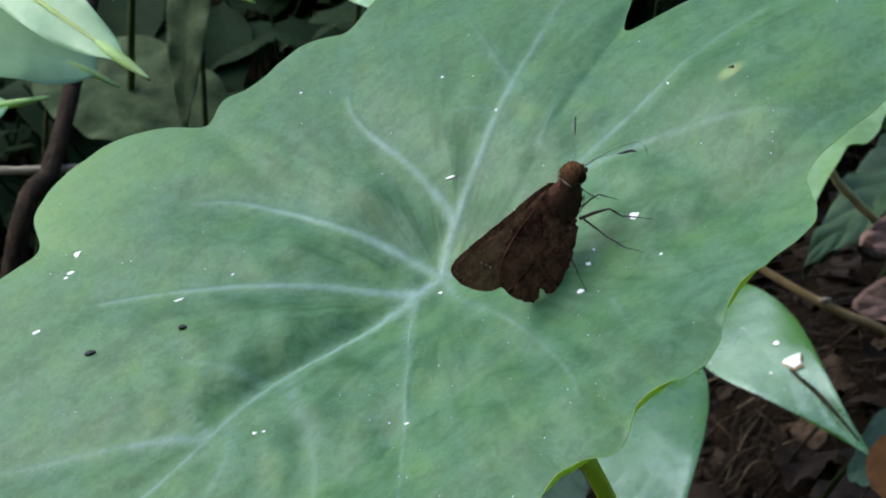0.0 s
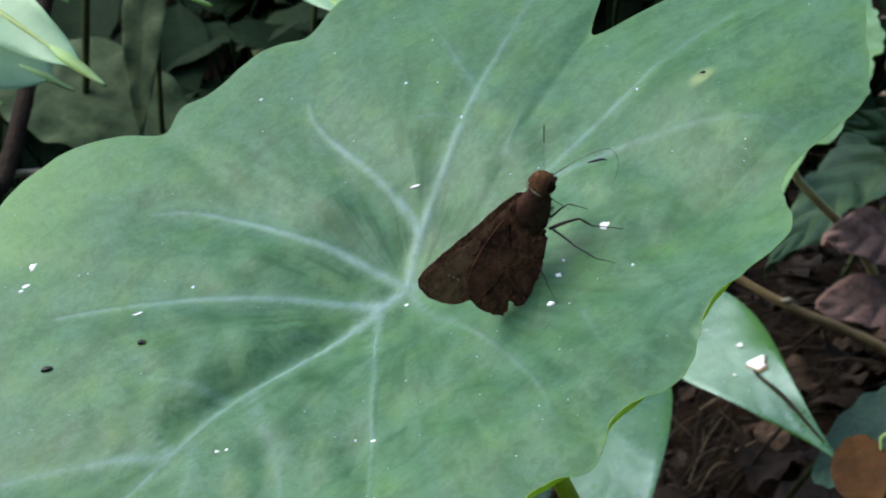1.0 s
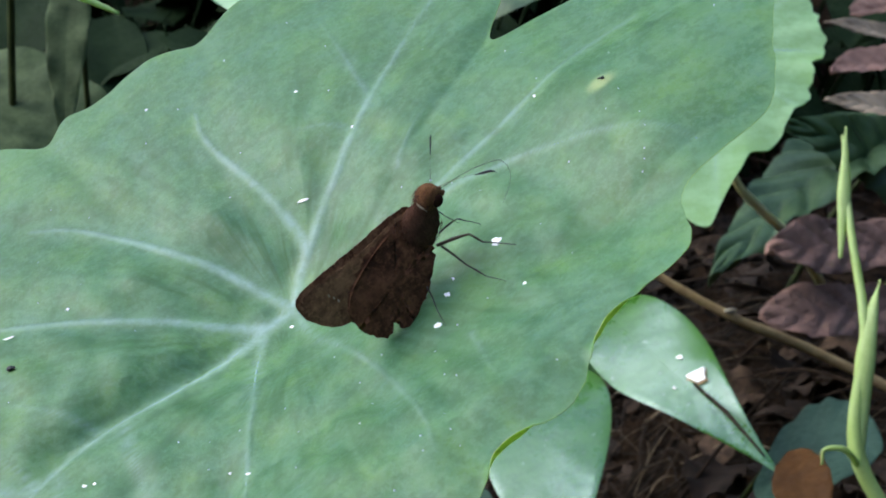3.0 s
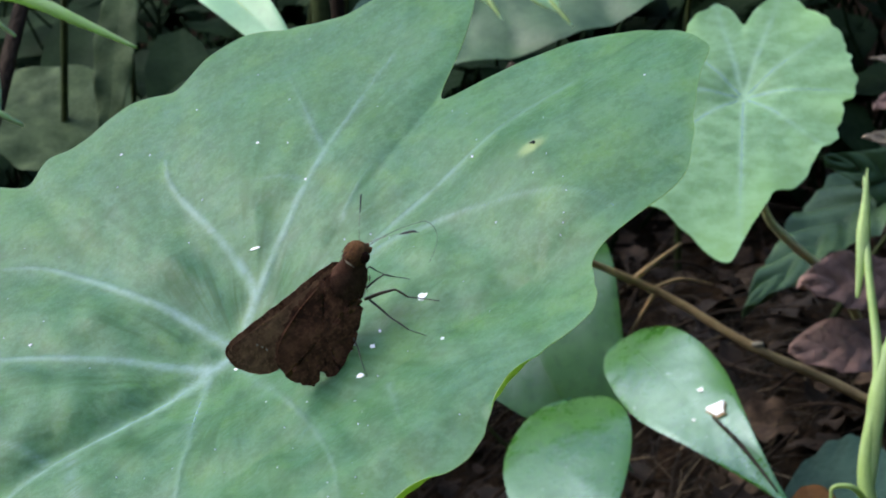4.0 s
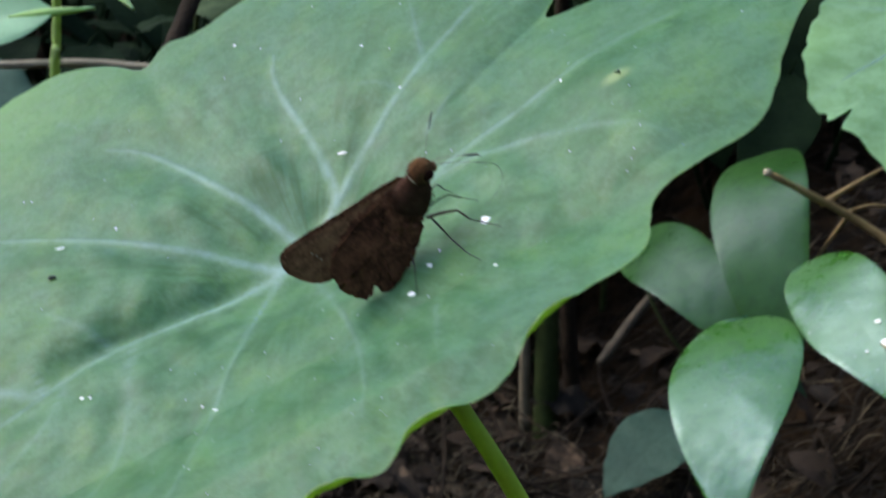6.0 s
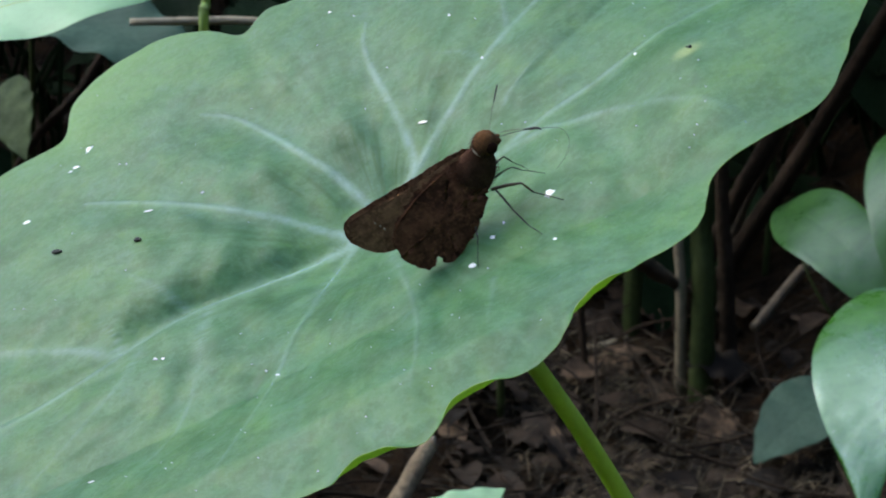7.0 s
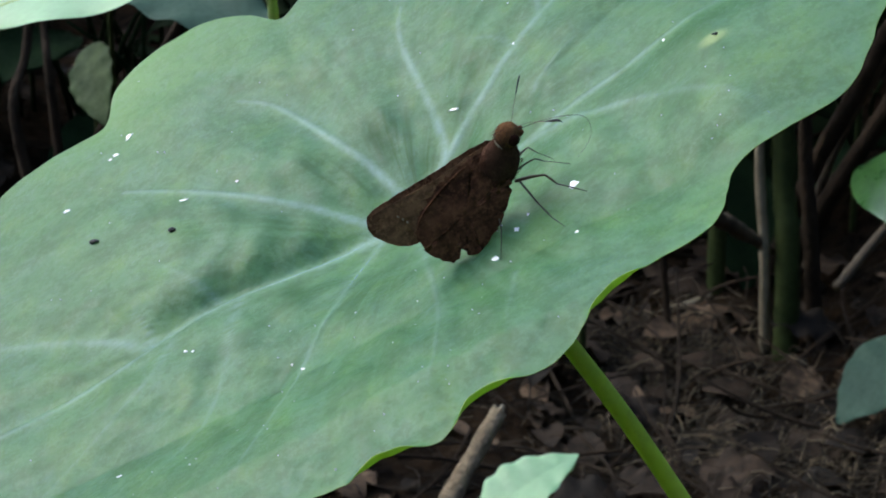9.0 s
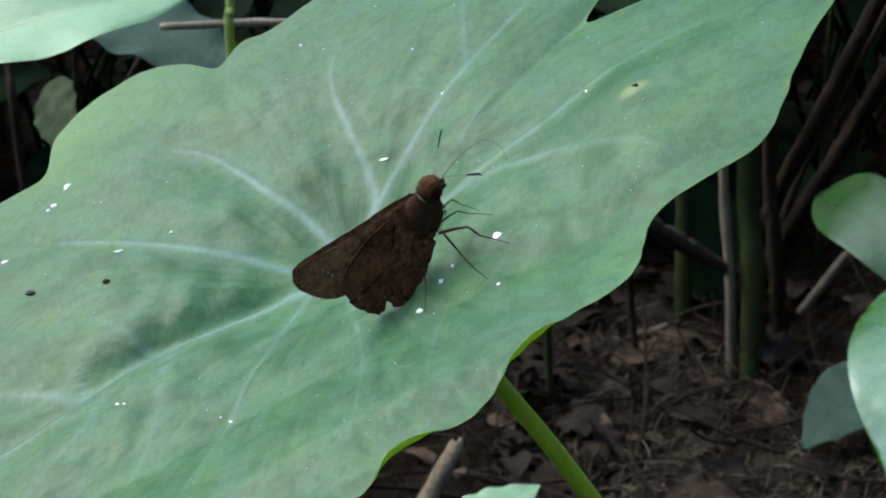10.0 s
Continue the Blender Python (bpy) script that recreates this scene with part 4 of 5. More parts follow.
def flake(name, a, b, seed, n=8, at=(0, 0, 0), high=0.00025):
    """A thin flat chip with a broken outline."""
    rng = np.random.default_rng(seed)
    w = np.sort(rng.uniform(0, 2 * math.pi, n) * 0.35 + np.linspace(0, 2 * math.pi, n, endpoint=False))
    r = rng.uniform(0.65, 1.15, n)
    low = np.stack([a * r * np.cos(w), b * r * np.sin(w), 0 * w], 1)
    mid = low * (0.86, 0.86, 1) + np.stack([0 * w, 0 * w, high * rng.uniform(0.6, 1.2, n)], 1)
    verts = np.vstack([low, mid, [(0, 0, high * 0.8)]]) + np.array(at)
    faces = [(j, (j + 1) % n, n + (j + 1) % n, n + j) for j in range(n)] + [(n + j, n + (j + 1) % n, 2 * n) for j in range(n)]
    faces.append(tuple(range(n))[::-1])
    return mesh_from(name, verts, faces, False)


SPOT, SPOT_N = Vector((0.2046, 0.5361, 0.1793)), Vector((-0.566, -0.196, 0.801))


def build_glossy_plant():
    root = thing("seedling", "low seedling with glossy dark green pointed leaves", "plant")
    node = np.array((0.200, 0.664, 0.092))
    foot = np.array((0.205, 0.680))
    stem_to_ground(root, node + (0, 0, 0.004), foot, [0.0016, 0.0026], GREEN_STEM, (0.01, 0.0, 0.0))
    leaves = [
        ((0.1913, 0.6006, 0.1853), (0.2085, 0.4891, 0.1702), (0.2135, 0.5445, 0.1873), "acute", 0.03, 0.115, GLOSSY, "glossy green leaf with a bright painted glare spot"),
        ((0.1705, 0.5890, 0.1732), (0.1427, 0.4939, 0.1323), (0.1758, 0.5335, 0.1602), "acute", 0.02, 0.15, GLOSSY, "glossy green leaf hanging down"),
        ((0.1979, 0.6822, 0.2018), (0.1801, 0.5808, 0.1586), (0.2054, 0.6308, 0.1900), "round", 0.03, 0.24, SHADE_GLOSSY, "green leaf with shade put into its colour"),
        ((0.1487, 0.6922, 0.1578), (0.1893, 0.5843, 0.1479), (0.1593, 0.6269, 0.1438), "ovate", 0.03, 0.20, SHADE_GLOSSY, "green leaf with shade put into its colour"),
    ]
    for i, (b, t, s, kind, fold, droop, mat, label) in enumerate(leaves):
        _, mid = add_leaf(root, b, t, s, mat, mat, label, 0.0005, kind=kind, fold=fold, droop=droop, curl=-0.06, wave=0.010, waves=2, seed=20 + i, nu=60, nv=25, thick=0.0003)
        start = mid[1] - (0, 0, 0.0008)
        part("petiole", tube_mesh("petiole", [start, start * 0.7 + node * 0.3 - (0, 0.012, 0.012), start * 0.3 + node * 0.7 - (0, 0.006, 0.010), node], [0.0005, 0.0011], n=20, sides=7), GREEN_STEM, root)
    slit = thing("dark_strip", "thin dark strip lying along the glossy leaf", "twig")
    part("wood", tube_mesh("wood", [np.array(p) + np.array(SPOT_N) * 0.0009 for p in ((0.2030, 0.5335, 0.1768), (0.2055, 0.5162, 0.1745), (0.2078, 0.4945, 0.1695))], [0.0004, 0.0007, 0.0003], n=20, sides=6), BARK, slit)
    spot = thing("glare_patch", "bright cream patch painted as glare on the glossy leaf", "leaf scar")
    # white pieces with a tan border paint the glare on this leaf
    part("patch", flake("patch", 0.0044, 0.0036, 3, 7), WHITE, spot, "cream patch that stands for glare")
    part("tan_border", flake("tan_border", 0.0047, 0.0038, 3, 7, (0.0006, -0.0003, -0.0003)), TWIG, spot)
    part("chip", flake("chip", 0.0017, 0.0012, 5, 6, (-0.0095, 0.0030, 0.0)), WHITE, spot)
    part("chip", flake("chip", 0.0008, 0.0007, 6, 6, (-0.0035, -0.0075, 0.0)), WHITE, spot)
    spot.matrix_world = Matrix.Translation(SPOT) @ SPOT_N.to_track_quat("Z", "Y").to_matrix().to_4x4()


def build_small_leaves():
    spec = [
        ("leaf", "small grey-green oval leaf close to the soil", (0.1940, 0.7000, 0.0600), (0.1543, 0.6809, 0.0350), (0.1823, 0.6722, 0.0480), BLUISH_LEAF, "ovate", (0.21, 0.72)),
        ("leaf", "small pale green pointed leaf low over the soil", (0.0098, 0.5164, 0.1063), (0.0408, 0.5323, 0.1208), (0.0350, 0.5162, 0.1150), PALE_LEAF, "ovate", (0.0, 0.49)),
        ("leaf", "dull bluish green leaf beside the shoot", (0.224, 0.529, 0.148), (0.252, 0.503, 0.164), (0.250, 0.546, 0.155), BLUISH_LEAF, "round", (0.225, 0.56)),
        ("leaf", "small orange-brown dying leaf", (0.206, 0.463, 0.166), (0.217, 0.496, 0.172), (0.218, 0.473, 0.172), ORANGE_LEAF, "round", (0.21, 0.45)),
        ("leaf", "large shaded dark green leaf", (0.308, 0.796, 0.299), (0.158, 0.730, 0.253), (0.225, 0.705, 0.252), DARK_LEAF, "round", (0.33, 0.85)),
        ("leaf", "small pale grey heart-shaped leaf in the shade", (0.191, 0.853, 0.234), (0.155, 0.834, 0.217), (0.179, 0.828, 0.221), BLUISH_LEAF, "heart", (0.20, 0.88)),
        ("leaf", "dark ribbed leaf behind the twig", (0.4236, 0.7400, 0.1967), (0.2680, 0.6550, 0.1675), (0.3725, 0.6849, 0.1867), DARK_LEAF, "ovate", (0.36, 0.76)),
        ("leaf", "dark ribbed leaf beside the dead leaves", (0.4254, 0.7000, 0.1512), (0.3237, 0.6900, 0.2049), (0.3779, 0.6847, 0.1577), DARK_LEAF, "ovate", (0.40, 0.74)),
        ("leaf", "narrow dull green leaf hanging in the shade", (0.043, 0.700, 0.294), (0.028, 0.657, 0.236), (0.044, 0.680, 0.272), DULL_LEAF, "ovate", (0.06, 0.75)),
        ("leaf", "mottled grey-green leaf in the shade", (-0.003, 0.780, 0.234), (0.057, 0.705, 0.211), (0.009, 0.721, 0.211), DULL_LEAF, "round", (-0.02, 0.82)),
        ("leaf", "dull bluish leaf behind the taro leaf", (-0.134, 0.759, 0.203), (-0.052, 0.686, 0.194), (-0.093, 0.697, 0.193), BLUISH_LEAF, "ovate", (-0.15, 0.80)),
        ("leaf", "small dim oval leaf in the undergrowth", (-0.150, 0.789, 0.154), (-0.138, 0.746, 0.136), (-0.134, 0.764, 0.150), DULL_LEAF, "ovate", (-0.155, 0.80)),
    ]
    for i, (name, label, b, t, s, mat, kind, foot) in enumerate(spec):
        root = thing(name, label, "leaf")
        _, mid = add_leaf(root, b, t, s, mat, mat, "", 0.0006, kind=kind, fold=0.12, droop=0.06, wave=0.012, ribs=0.55 if "ribbed" in label else 0.06 if "large" in label else 0.02, seed=40 + i, nu=72, nv=25)
        stem_to_ground(root, mid[1], foot, [0.0009, 0.0018], GREEN_STEM, (0, 0.01, 0.002), "petiole")


def build_drip_plant():
    """Pale leaves with long drip tips, on thin stems behind the taro leaf."""
    spec = [
        ((-0.0564, 0.4100, 0.3630), (-0.0306, 0.3584, 0.3503), (-0.0416, 0.3905, 0.3625), (-0.12, 0.50)),
        ((-0.1143, 0.4500, 0.3036), (-0.0385, 0.4500, 0.3219), (-0.0853, 0.4660, 0.3166), (-0.16, 0.55)),
        ((-0.0630, 0.5750, 0.3104), (-0.0067, 0.5450, 0.2933), (-0.0268, 0.5854, 0.3096), (-0.12, 0.62)),
        ((0.0369, 0.5800, 0.3346), (0.0640, 0.5000, 0.3130), (0.0530, 0.5481, 0.3287), (-0.05, 0.80)),
        ((0.182, 0.726, 0.301), (0.201, 0.674, 0.270), (0.199, 0.694, 0.289), (0.18, 0.78)),
        ((0.167, 0.730, 0.300), (0.176, 0.682, 0.272), (0.176, 0.700, 0.288), (0.17, 0.78)),
        ((-0.0596, 0.5750, 0.3503), (-0.0058, 0.5450, 0.3189), (-0.0148, 0.5854, 0.3367), (-0.16, 0.66)),
    ]
    root = thing("drip_tip_leaf", "rolled yellow-green young leaf with a pale tip", "leaf", "drip-tip leaves behind the taro")
    line = [(-0.0445, 0.4750, 0.3438), (-0.0292, 0.4680, 0.3464), (-0.0178, 0.4630, 0.3477), (-0.0105, 0.4590, 0.3461), (-0.0013, 0.4550, 0.3420), (0.0111, 0.4500, 0.3362)]
    part("blade", tube_mesh("blade", line, [0.0014, 0.0022, 0.0027, 0.0024, 0.0018, 0.0005], n=48, sides=12, flat=0.7, rough=0.05), PALE_TIP, root)
    part("stem", tube_mesh("stem", [line[0], (-0.11, 0.50, 0.33), (-0.20, 0.55, 0.22), (-0.25, 0.58, soil_z(-0.25, 0.58) - 0.006)], [0.0010, 0.0014, 0.0018], n=30, sides=8), GREEN_STEM, root)
    for i, (b, t, s, foot) in enumerate(spec):
        root = thing("drip_tip_leaf", "pale green leaf with a long drooping drip tip", "leaf", "drip-tip leaves behind the taro")
        wide = (0.9, 1.0, 1.0, 1.3, 0.8, 0.8, 1.0)[i]
        b, t, s = np.array(b), np.array(t), np.array(s)
        ax = (t - b) / np.linalg.norm(t - b)
        s = b + ax * ((s - b) @ ax) + wide * (s - b - ax * ((s - b) @ ax))
        keys = dict(kind="drip", fold=0.18, droop=0.05, wave=0.012, waves=3, seed=60 + i, nu=60, nv=19)
        ob, _ = add_leaf(root, b, t, s, PALE_LEAF, SHOOT, "", 0.0018 if i < 1 else 0.0009, **keys)
        verts, _, mid, _ = blade(b, t, s, **keys)
        part("drip_tip", tube_mesh("drip_tip", mid[44:], [0.0006, 0.0017, 0.0013, 0.0004] if i < 3 else [0.0006, 0.0014, 0.0010, 0.0003], n=20, sides=8, flat=0.7), PALE_TIP if i < 4 else SHOOT, ob, "pale curved drip tip")
        rim = verts[: 60 * 19].reshape(60, 19, 3)
        for side in (rim[3:50, 0], rim[3:50, -1])[: 2 if i in (4, 5) else 0]:
            part("curled_edge", tube_mesh("curled_edge", side[::3], [0.0003, 0.0009, 0.0008, 0.0003], n=30, sides=6), SHOOT, ob, "yellow-green curled edge")
        x, y, z = b
        if i < 3 or i == 6:
            line = [b, (x - 0.05, y + 0.02, z + 0.012), (x - 0.13, y + 0.05, z - 0.05), (-0.25, y + 0.08, soil_z(-0.25, y + 0.08) - 0.006)]
        else:
            line = [b, (x - 0.005, y + 0.05, z + 0.05), (x - 0.01, y + 0.14, z - 0.02), (x - 0.015, y + 0.22, soil_z(x - 0.015, y + 0.22) - 0.006)]
        part("stem", tube_mesh("stem", line, [0.0008, 0.0012, 0.0016], n=30, sides=8), GREEN_STEM, root)


def build_sticks():
    def stick(name, label, pts, radii, mat, cat="twig", rough=0.12, n=40, sides=9, seed=0):
        root = thing(name, label, cat)
        body = part("stalk" if cat == "stem" else "wood", tube_mesh("wood", pts, radii, n=n, sides=sides, rough=rough, seed=seed), mat, root)
        return root, body

    # the long brown twig with its forks
    pts = [(0.184, 0.612, 0.204), (0.218, 0.612, 0.186), (0.247, 0.596, 0.169), (0.283, 0.588, 0.151), (0.327, 0.565, 0.127), (0.37, 0.54, 0.10)]
    root, body = stick("twig", "long thin brown forked twig lying over the leaves", pts, [0.0012, 0.0016, 0.0019, 0.0022], TWIG)
    part("side_twig", tube_mesh("side_twig", [(0.205, 0.613, 0.192), (0.222, 0.632, 0.190), (0.240, 0.650, 0.189)], [0.0013, 0.0006], n=16, sides=7), TWIG, root)
    part("side_twig", tube_mesh("side_twig", [(0.212, 0.613, 0.188), (0.228, 0.622, 0.187), (0.245, 0.630, 0.180)], [0.0009, 0.0004], n=16, sides=7), TWIG, root)
    part("side_twig", tube_mesh("side_twig", [(0.214, 0.612, 0.187), (0.209, 0.618, 0.171), (0.200, 0.62, 0.150)], [0.0009, 0.0004], n=16, sides=7), TWIG, root)
    part("broken_end", ball("broken_end", (0.1838, 0.6122, 0.2042), (0.0016, 0.0016, 0.0013), seed=2, rough=0.15), CREAM, root, "pale broken twig end")
    part("lichen", ball("lichen", (0.2475, 0.5950, 0.1708), (0.0024, 0.0012, 0.0009), seed=5, rough=0.2), CREAM, root, "pale lichen spot")

    # the young upright shoot
    root = thing("young_shoot", "upright pale green young shoot with a folded side blade", "shoot")
    z = soil_z(0.245, 0.445) - 0.006
    part("stem", tube_mesh("stem", [(0.245, 0.445, z), (0.235, 0.458, 0.150), (0.224, 0.471, 0.181), (0.232, 0.485, 0.212), (0.237, 0.505, 0.236), (0.243, 0.524, 0.259)], [0.0022, 0.0023, 0.0025, 0.0015, 0.0012, 0.0003], n=50, sides=10), SHOOT, root)
    part("sheath", tube_mesh("sheath", [(0.2235, 0.470, 0.180), (0.230, 0.480, 0.205), (0.2355, 0.487, 0.218), (0.2385, 0.489, 0.226)], [0.0022, 0.0030, 0.0017, 0.0002], n=30, sides=10, flat=0.55), SHOOT, root)
    part("leaflet", tube_mesh("leaflet", [(0.233, 0.503, 0.228), (0.238, 0.512, 0.245), (0.2435, 0.523, 0.262)], [0.0006, 0.0022, 0.0002], n=24, sides=8, flat=0.5), SHOOT, root)
    part("tendril", tube_mesh("tendril", [(0.2245, 0.469, 0.176), (0.2175, 0.467, 0.1842), (0.2120, 0.469, 0.1842), (0.2110, 0.468, 0.1800)], [0.0011, 0.0008, 0.0004], n=24, sides=7), SHOOT, root)

    # the broken stick by the taro leaf
    ax = [(0.0142, 0.4755, 0.1712), (-0.006, 0.435, 0.155), (-0.035, 0.385, 0.11), (-0.07, 0.33, soil_z(-0.07, 0.33) - 0.01)]
    root, body = stick("broken_stick", "broken pale brown stick with a splintered end", ax, [0.0024, 0.0030, 0.0032, 0.0034], WOOD, "stick", 0.10, 44, 12, 4)
    for i, (dx, dz) in enumerate(((0.0010, 0.0012), (-0.0012, 0.0004), (0.0003, -0.0013), (0.0014, -0.0006))):
        a = np.array(ax[0]) + (dx - 0.001, -0.002, dz - 0.001)
        part("splinter", tube_mesh("splinter", [a, a + (0.0012, 0.0035, 0.0016 + 0.001 * i * 0.5)], [0.0011, 0.0003], n=6, sides=5), CREAM, root)

    stems = [
        ("pale dry upright stem", [(0.1444, 0.7854), (0.1415, 0.790, 0.050), (0.1373, 0.800, 0.0993), (0.134, 0.81, 0.20)], [0.0026, 0.0024, 0.0022, 0.002], PALE_STEM),
        ("thick dull green upright stem", [(0.1527, 0.7790), (0.1510, 0.788, 0.055), (0.1480, 0.800, 0.0991), (0.142, 0.82, 0.26)], [0.0058, 0.0054, 0.0050, 0.004], GREEN_STEM),
        ("dark brown upright dead stem", [(0.1674, 0.792), (0.1625, 0.80, 0.06), (0.158, 0.81, 0.11), (0.15, 0.83, 0.28)], [0.0040, 0.0036, 0.003, 0.003], BARK),
        ("dim green upright stem", [(0.128, 0.835), (0.127, 0.842, 0.06), (0.124, 0.85, 0.11), (0.12, 0.86, 0.2)], [0.0045, 0.0042, 0.004, 0.003], GREEN_STEM),
        ("thin dark dead stem", [(0.1023, 0.7902), (0.0985, 0.797, 0.035), (0.0955, 0.802, 0.062), (0.085, 0.82, 0.12)], [0.0017, 0.0016, 0.0013], BARK),
        ("thin dark leaning stem", [(0.150, 0.840), (0.1631, 0.820, 0.0695), (0.178, 0.800, 0.1257), (0.20, 0.78, 0.20)], [0.0042, 0.0040, 0.0034], BARK),
        ("dark brown leaning stem", [(0.165, 0.865), (0.1803, 0.840, 0.0563), (0.1958, 0.820, 0.1056), (0.225, 0.79, 0.20)], [0.0048, 0.0044, 0.0035], BARK),
        ("grey-brown dry stem leaning in shade", [(0.172, 0.850), (0.176, 0.845, 0.06), (0.192, 0.82, 0.13), (0.22, 0.79, 0.22)], [0.0024, 0.0022, 0.0018], DIM_WOOD),
        ("pale green thin stem behind the leaf", [(-0.055, 0.640), (-0.0530, 0.590, 0.235), (-0.0520, 0.588, 0.262), (-0.051, 0.593, 0.31)], [0.0019, 0.0015, 0.0013], SHOOT),
        ("dark brown woody twig behind the leaf", [(-0.075, 0.575), (-0.037, 0.601, 0.214), (-0.020, 0.628, 0.237), (-0.008, 0.655, 0.256), (0.012, 0.695, 0.30)], [0.0042, 0.0036, 0.0030, 0.0026], BARK),
        ("dim brown stem in the undergrowth", [(-0.150, 0.720), (-0.168, 0.726, 0.142), (-0.164, 0.742, 0.171), (-0.158, 0.76, 0.22)], [0.0026, 0.0020, 0.0016], BARK),
        ("dim grey stem in the undergrowth", [(-0.160, 0.770), (-0.164, 0.779, 0.135), (-0.167, 0.793, 0.160), (-0.17, 0.81, 0.21)], [0.0022, 0.0018, 0.0014], BARK),
        ("dark crossing twig in the undergrowth", [(-0.165, 0.785), (-0.147, 0.779, 0.112), (-0.113, 0.780, 0.158), (-0.08, 0.79, 0.22)], [0.0022, 0.0020, 0.0016], BARK),
        ("dull green stalk in the shade", [(-0.12, 0.70), (0.000, 0.640, 0.225), (0.022, 0.612, 0.236), (0.05, 0.59, 0.245)], [0.0022, 0.0018, 0.0014], GREEN_STEM),
    ]
    for i, (label, pts, radii, mat) in enumerate(stems):
        x, y = pts[0]
        pts = [(x, y, soil_z(x, y) - 0.006)] + pts[1:]
        stick("stem", label, pts, radii, mat, "stem", 0.08, 36, 9, 30 + i)
    root, _ = stick("stick", "pale thin dead stick caught between stems", [(-0.080, 0.630, 0.237), (-0.046, 0.634, 0.2365), (-0.024, 0.632, 0.2355), (0.010, 0.628, 0.235), (0.04, 0.62, 0.233)], [0.0013, 0.0015, 0.0012], CREAM, "stick", 0.1)
    stick("stick", "pinkish brown broken stick leaning on the stems", [(0.180, 0.834, soil_z(0.180, 0.834) - 0.004), (0.1475, 0.800, 0.0457), (0.1250, 0.778, 0.0700), (0.1068, 0.760, 0.0898), (0.066, 0.720, 0.134)], [0.0016, 0.0018, 0.0036, 0.0040, 0.0030], DIM_WOOD, "stick", 0.25, 44, 9, 77)
    stick("stick", "tan dry stalk resting on the bank", [(0.1575, 0.7125, 0.0765), (0.1614, 0.7174, 0.0782), (0.1883, 0.7481, 0.0906), (0.225, 0.790, 0.094), (0.262, 0.830, soil_z(0.262, 0.830) - 0.003)], [0.0016, 0.0021, 0.0022, 0.0020, 0.0018], DIM_WOOD, "stick", 0.15, 36, 9, 78)
    stick("stick", "short pale dry stick lying on soil", [(0.103, 0.812, soil_z(0.103, 0.812) + 0.001), (0.112, 0.815, soil_z(0.112, 0.815) + 0.003), (0.1235, 0.818, soil_z(0.1235, 0.818) + 0.006)], [0.0016, 0.0017, 0.0012], PALE_STEM, "stick", 0.2, 20, 8, 79)


def build_dead_leaves():
    spec = [
        ("crumpled reddish brown dead leaf with a torn end", (0.3835, 0.6400, 0.1629), (0.2780, 0.6220, 0.1804), (0.3307, 0.6214, 0.1643), DEAD, 0.10, 0.02),
        ("torn brown dead leaf lying below another", (0.3723, 0.6200, 0.1448), (0.2689, 0.6070, 0.1619), (0.3219, 0.6042, 0.1460), DEAD, 0.10, 0.03),
        ("pale tan dry leaf strip on the bank", (0.3735, 0.6600, 0.2065), (0.3194, 0.6600, 0.2238), (0.3507, 0.6525, 0.2096), TAN, 0.2, 0.05),
        ("pale tan dry leaf strip on the bank", (0.4037, 0.7300, 0.2167), (0.3585, 0.7300, 0.2320), (0.3847, 0.7253, 0.2201), TAN, 0.2, 0.05),
        ("crumpled brown dead leaf", (0.4081, 0.7100, 0.2119), (0.3458, 0.7000, 0.2245), (0.3847, 0.6942, 0.2153), DEAD, 0.3, 0.08),
        ("crumpled brown dead leaf", (0.4389, 0.7500, 0.2207), (0.3775, 0.7400, 0.2363), (0.4160, 0.7323, 0.2247), DEAD, 0.3, 0.08),
    ]
    for i, (label, b, t, s, mat, fold, droop) in enumerate(spec):
        root = thing("dead_leaf", label, "dead leaf", "dead leaves on the bank")
        _, mid = add_leaf(root, b, t, s, mat, mat, "", 0.0008, kind="torn" if i < 2 else "round" if mat is DEAD else "ovate", fold=fold, droop=droop, wave=0.022 if i < 2 else 0.016, waves=2, ribs=0.55 if i < 2 else 0.30, curl=0.10, seed=80 + i, nu=60, nv=21, thick=0.0006)
        stem_to_ground(root, mid[1], (b[0] + 0.01, b[1] + 0.01), [0.0008, 0.0012], mat, name="stalk")


def stuff(name, chunks, mat, label, category):
    """Many small loose pieces in one object."""
    vs, fs, n = [], [], 0
    for v, f in chunks:
        vs.append(np.asarray(v, float))
        fs += [tuple(n + q for q in g) for g in f]
        n += len(v)
    ob = new(name, mesh_from(name, np.vstack(vs), fs))
    ob.data.materials.append(mat)
    return tagged(ob, label, category, kind="stuff")


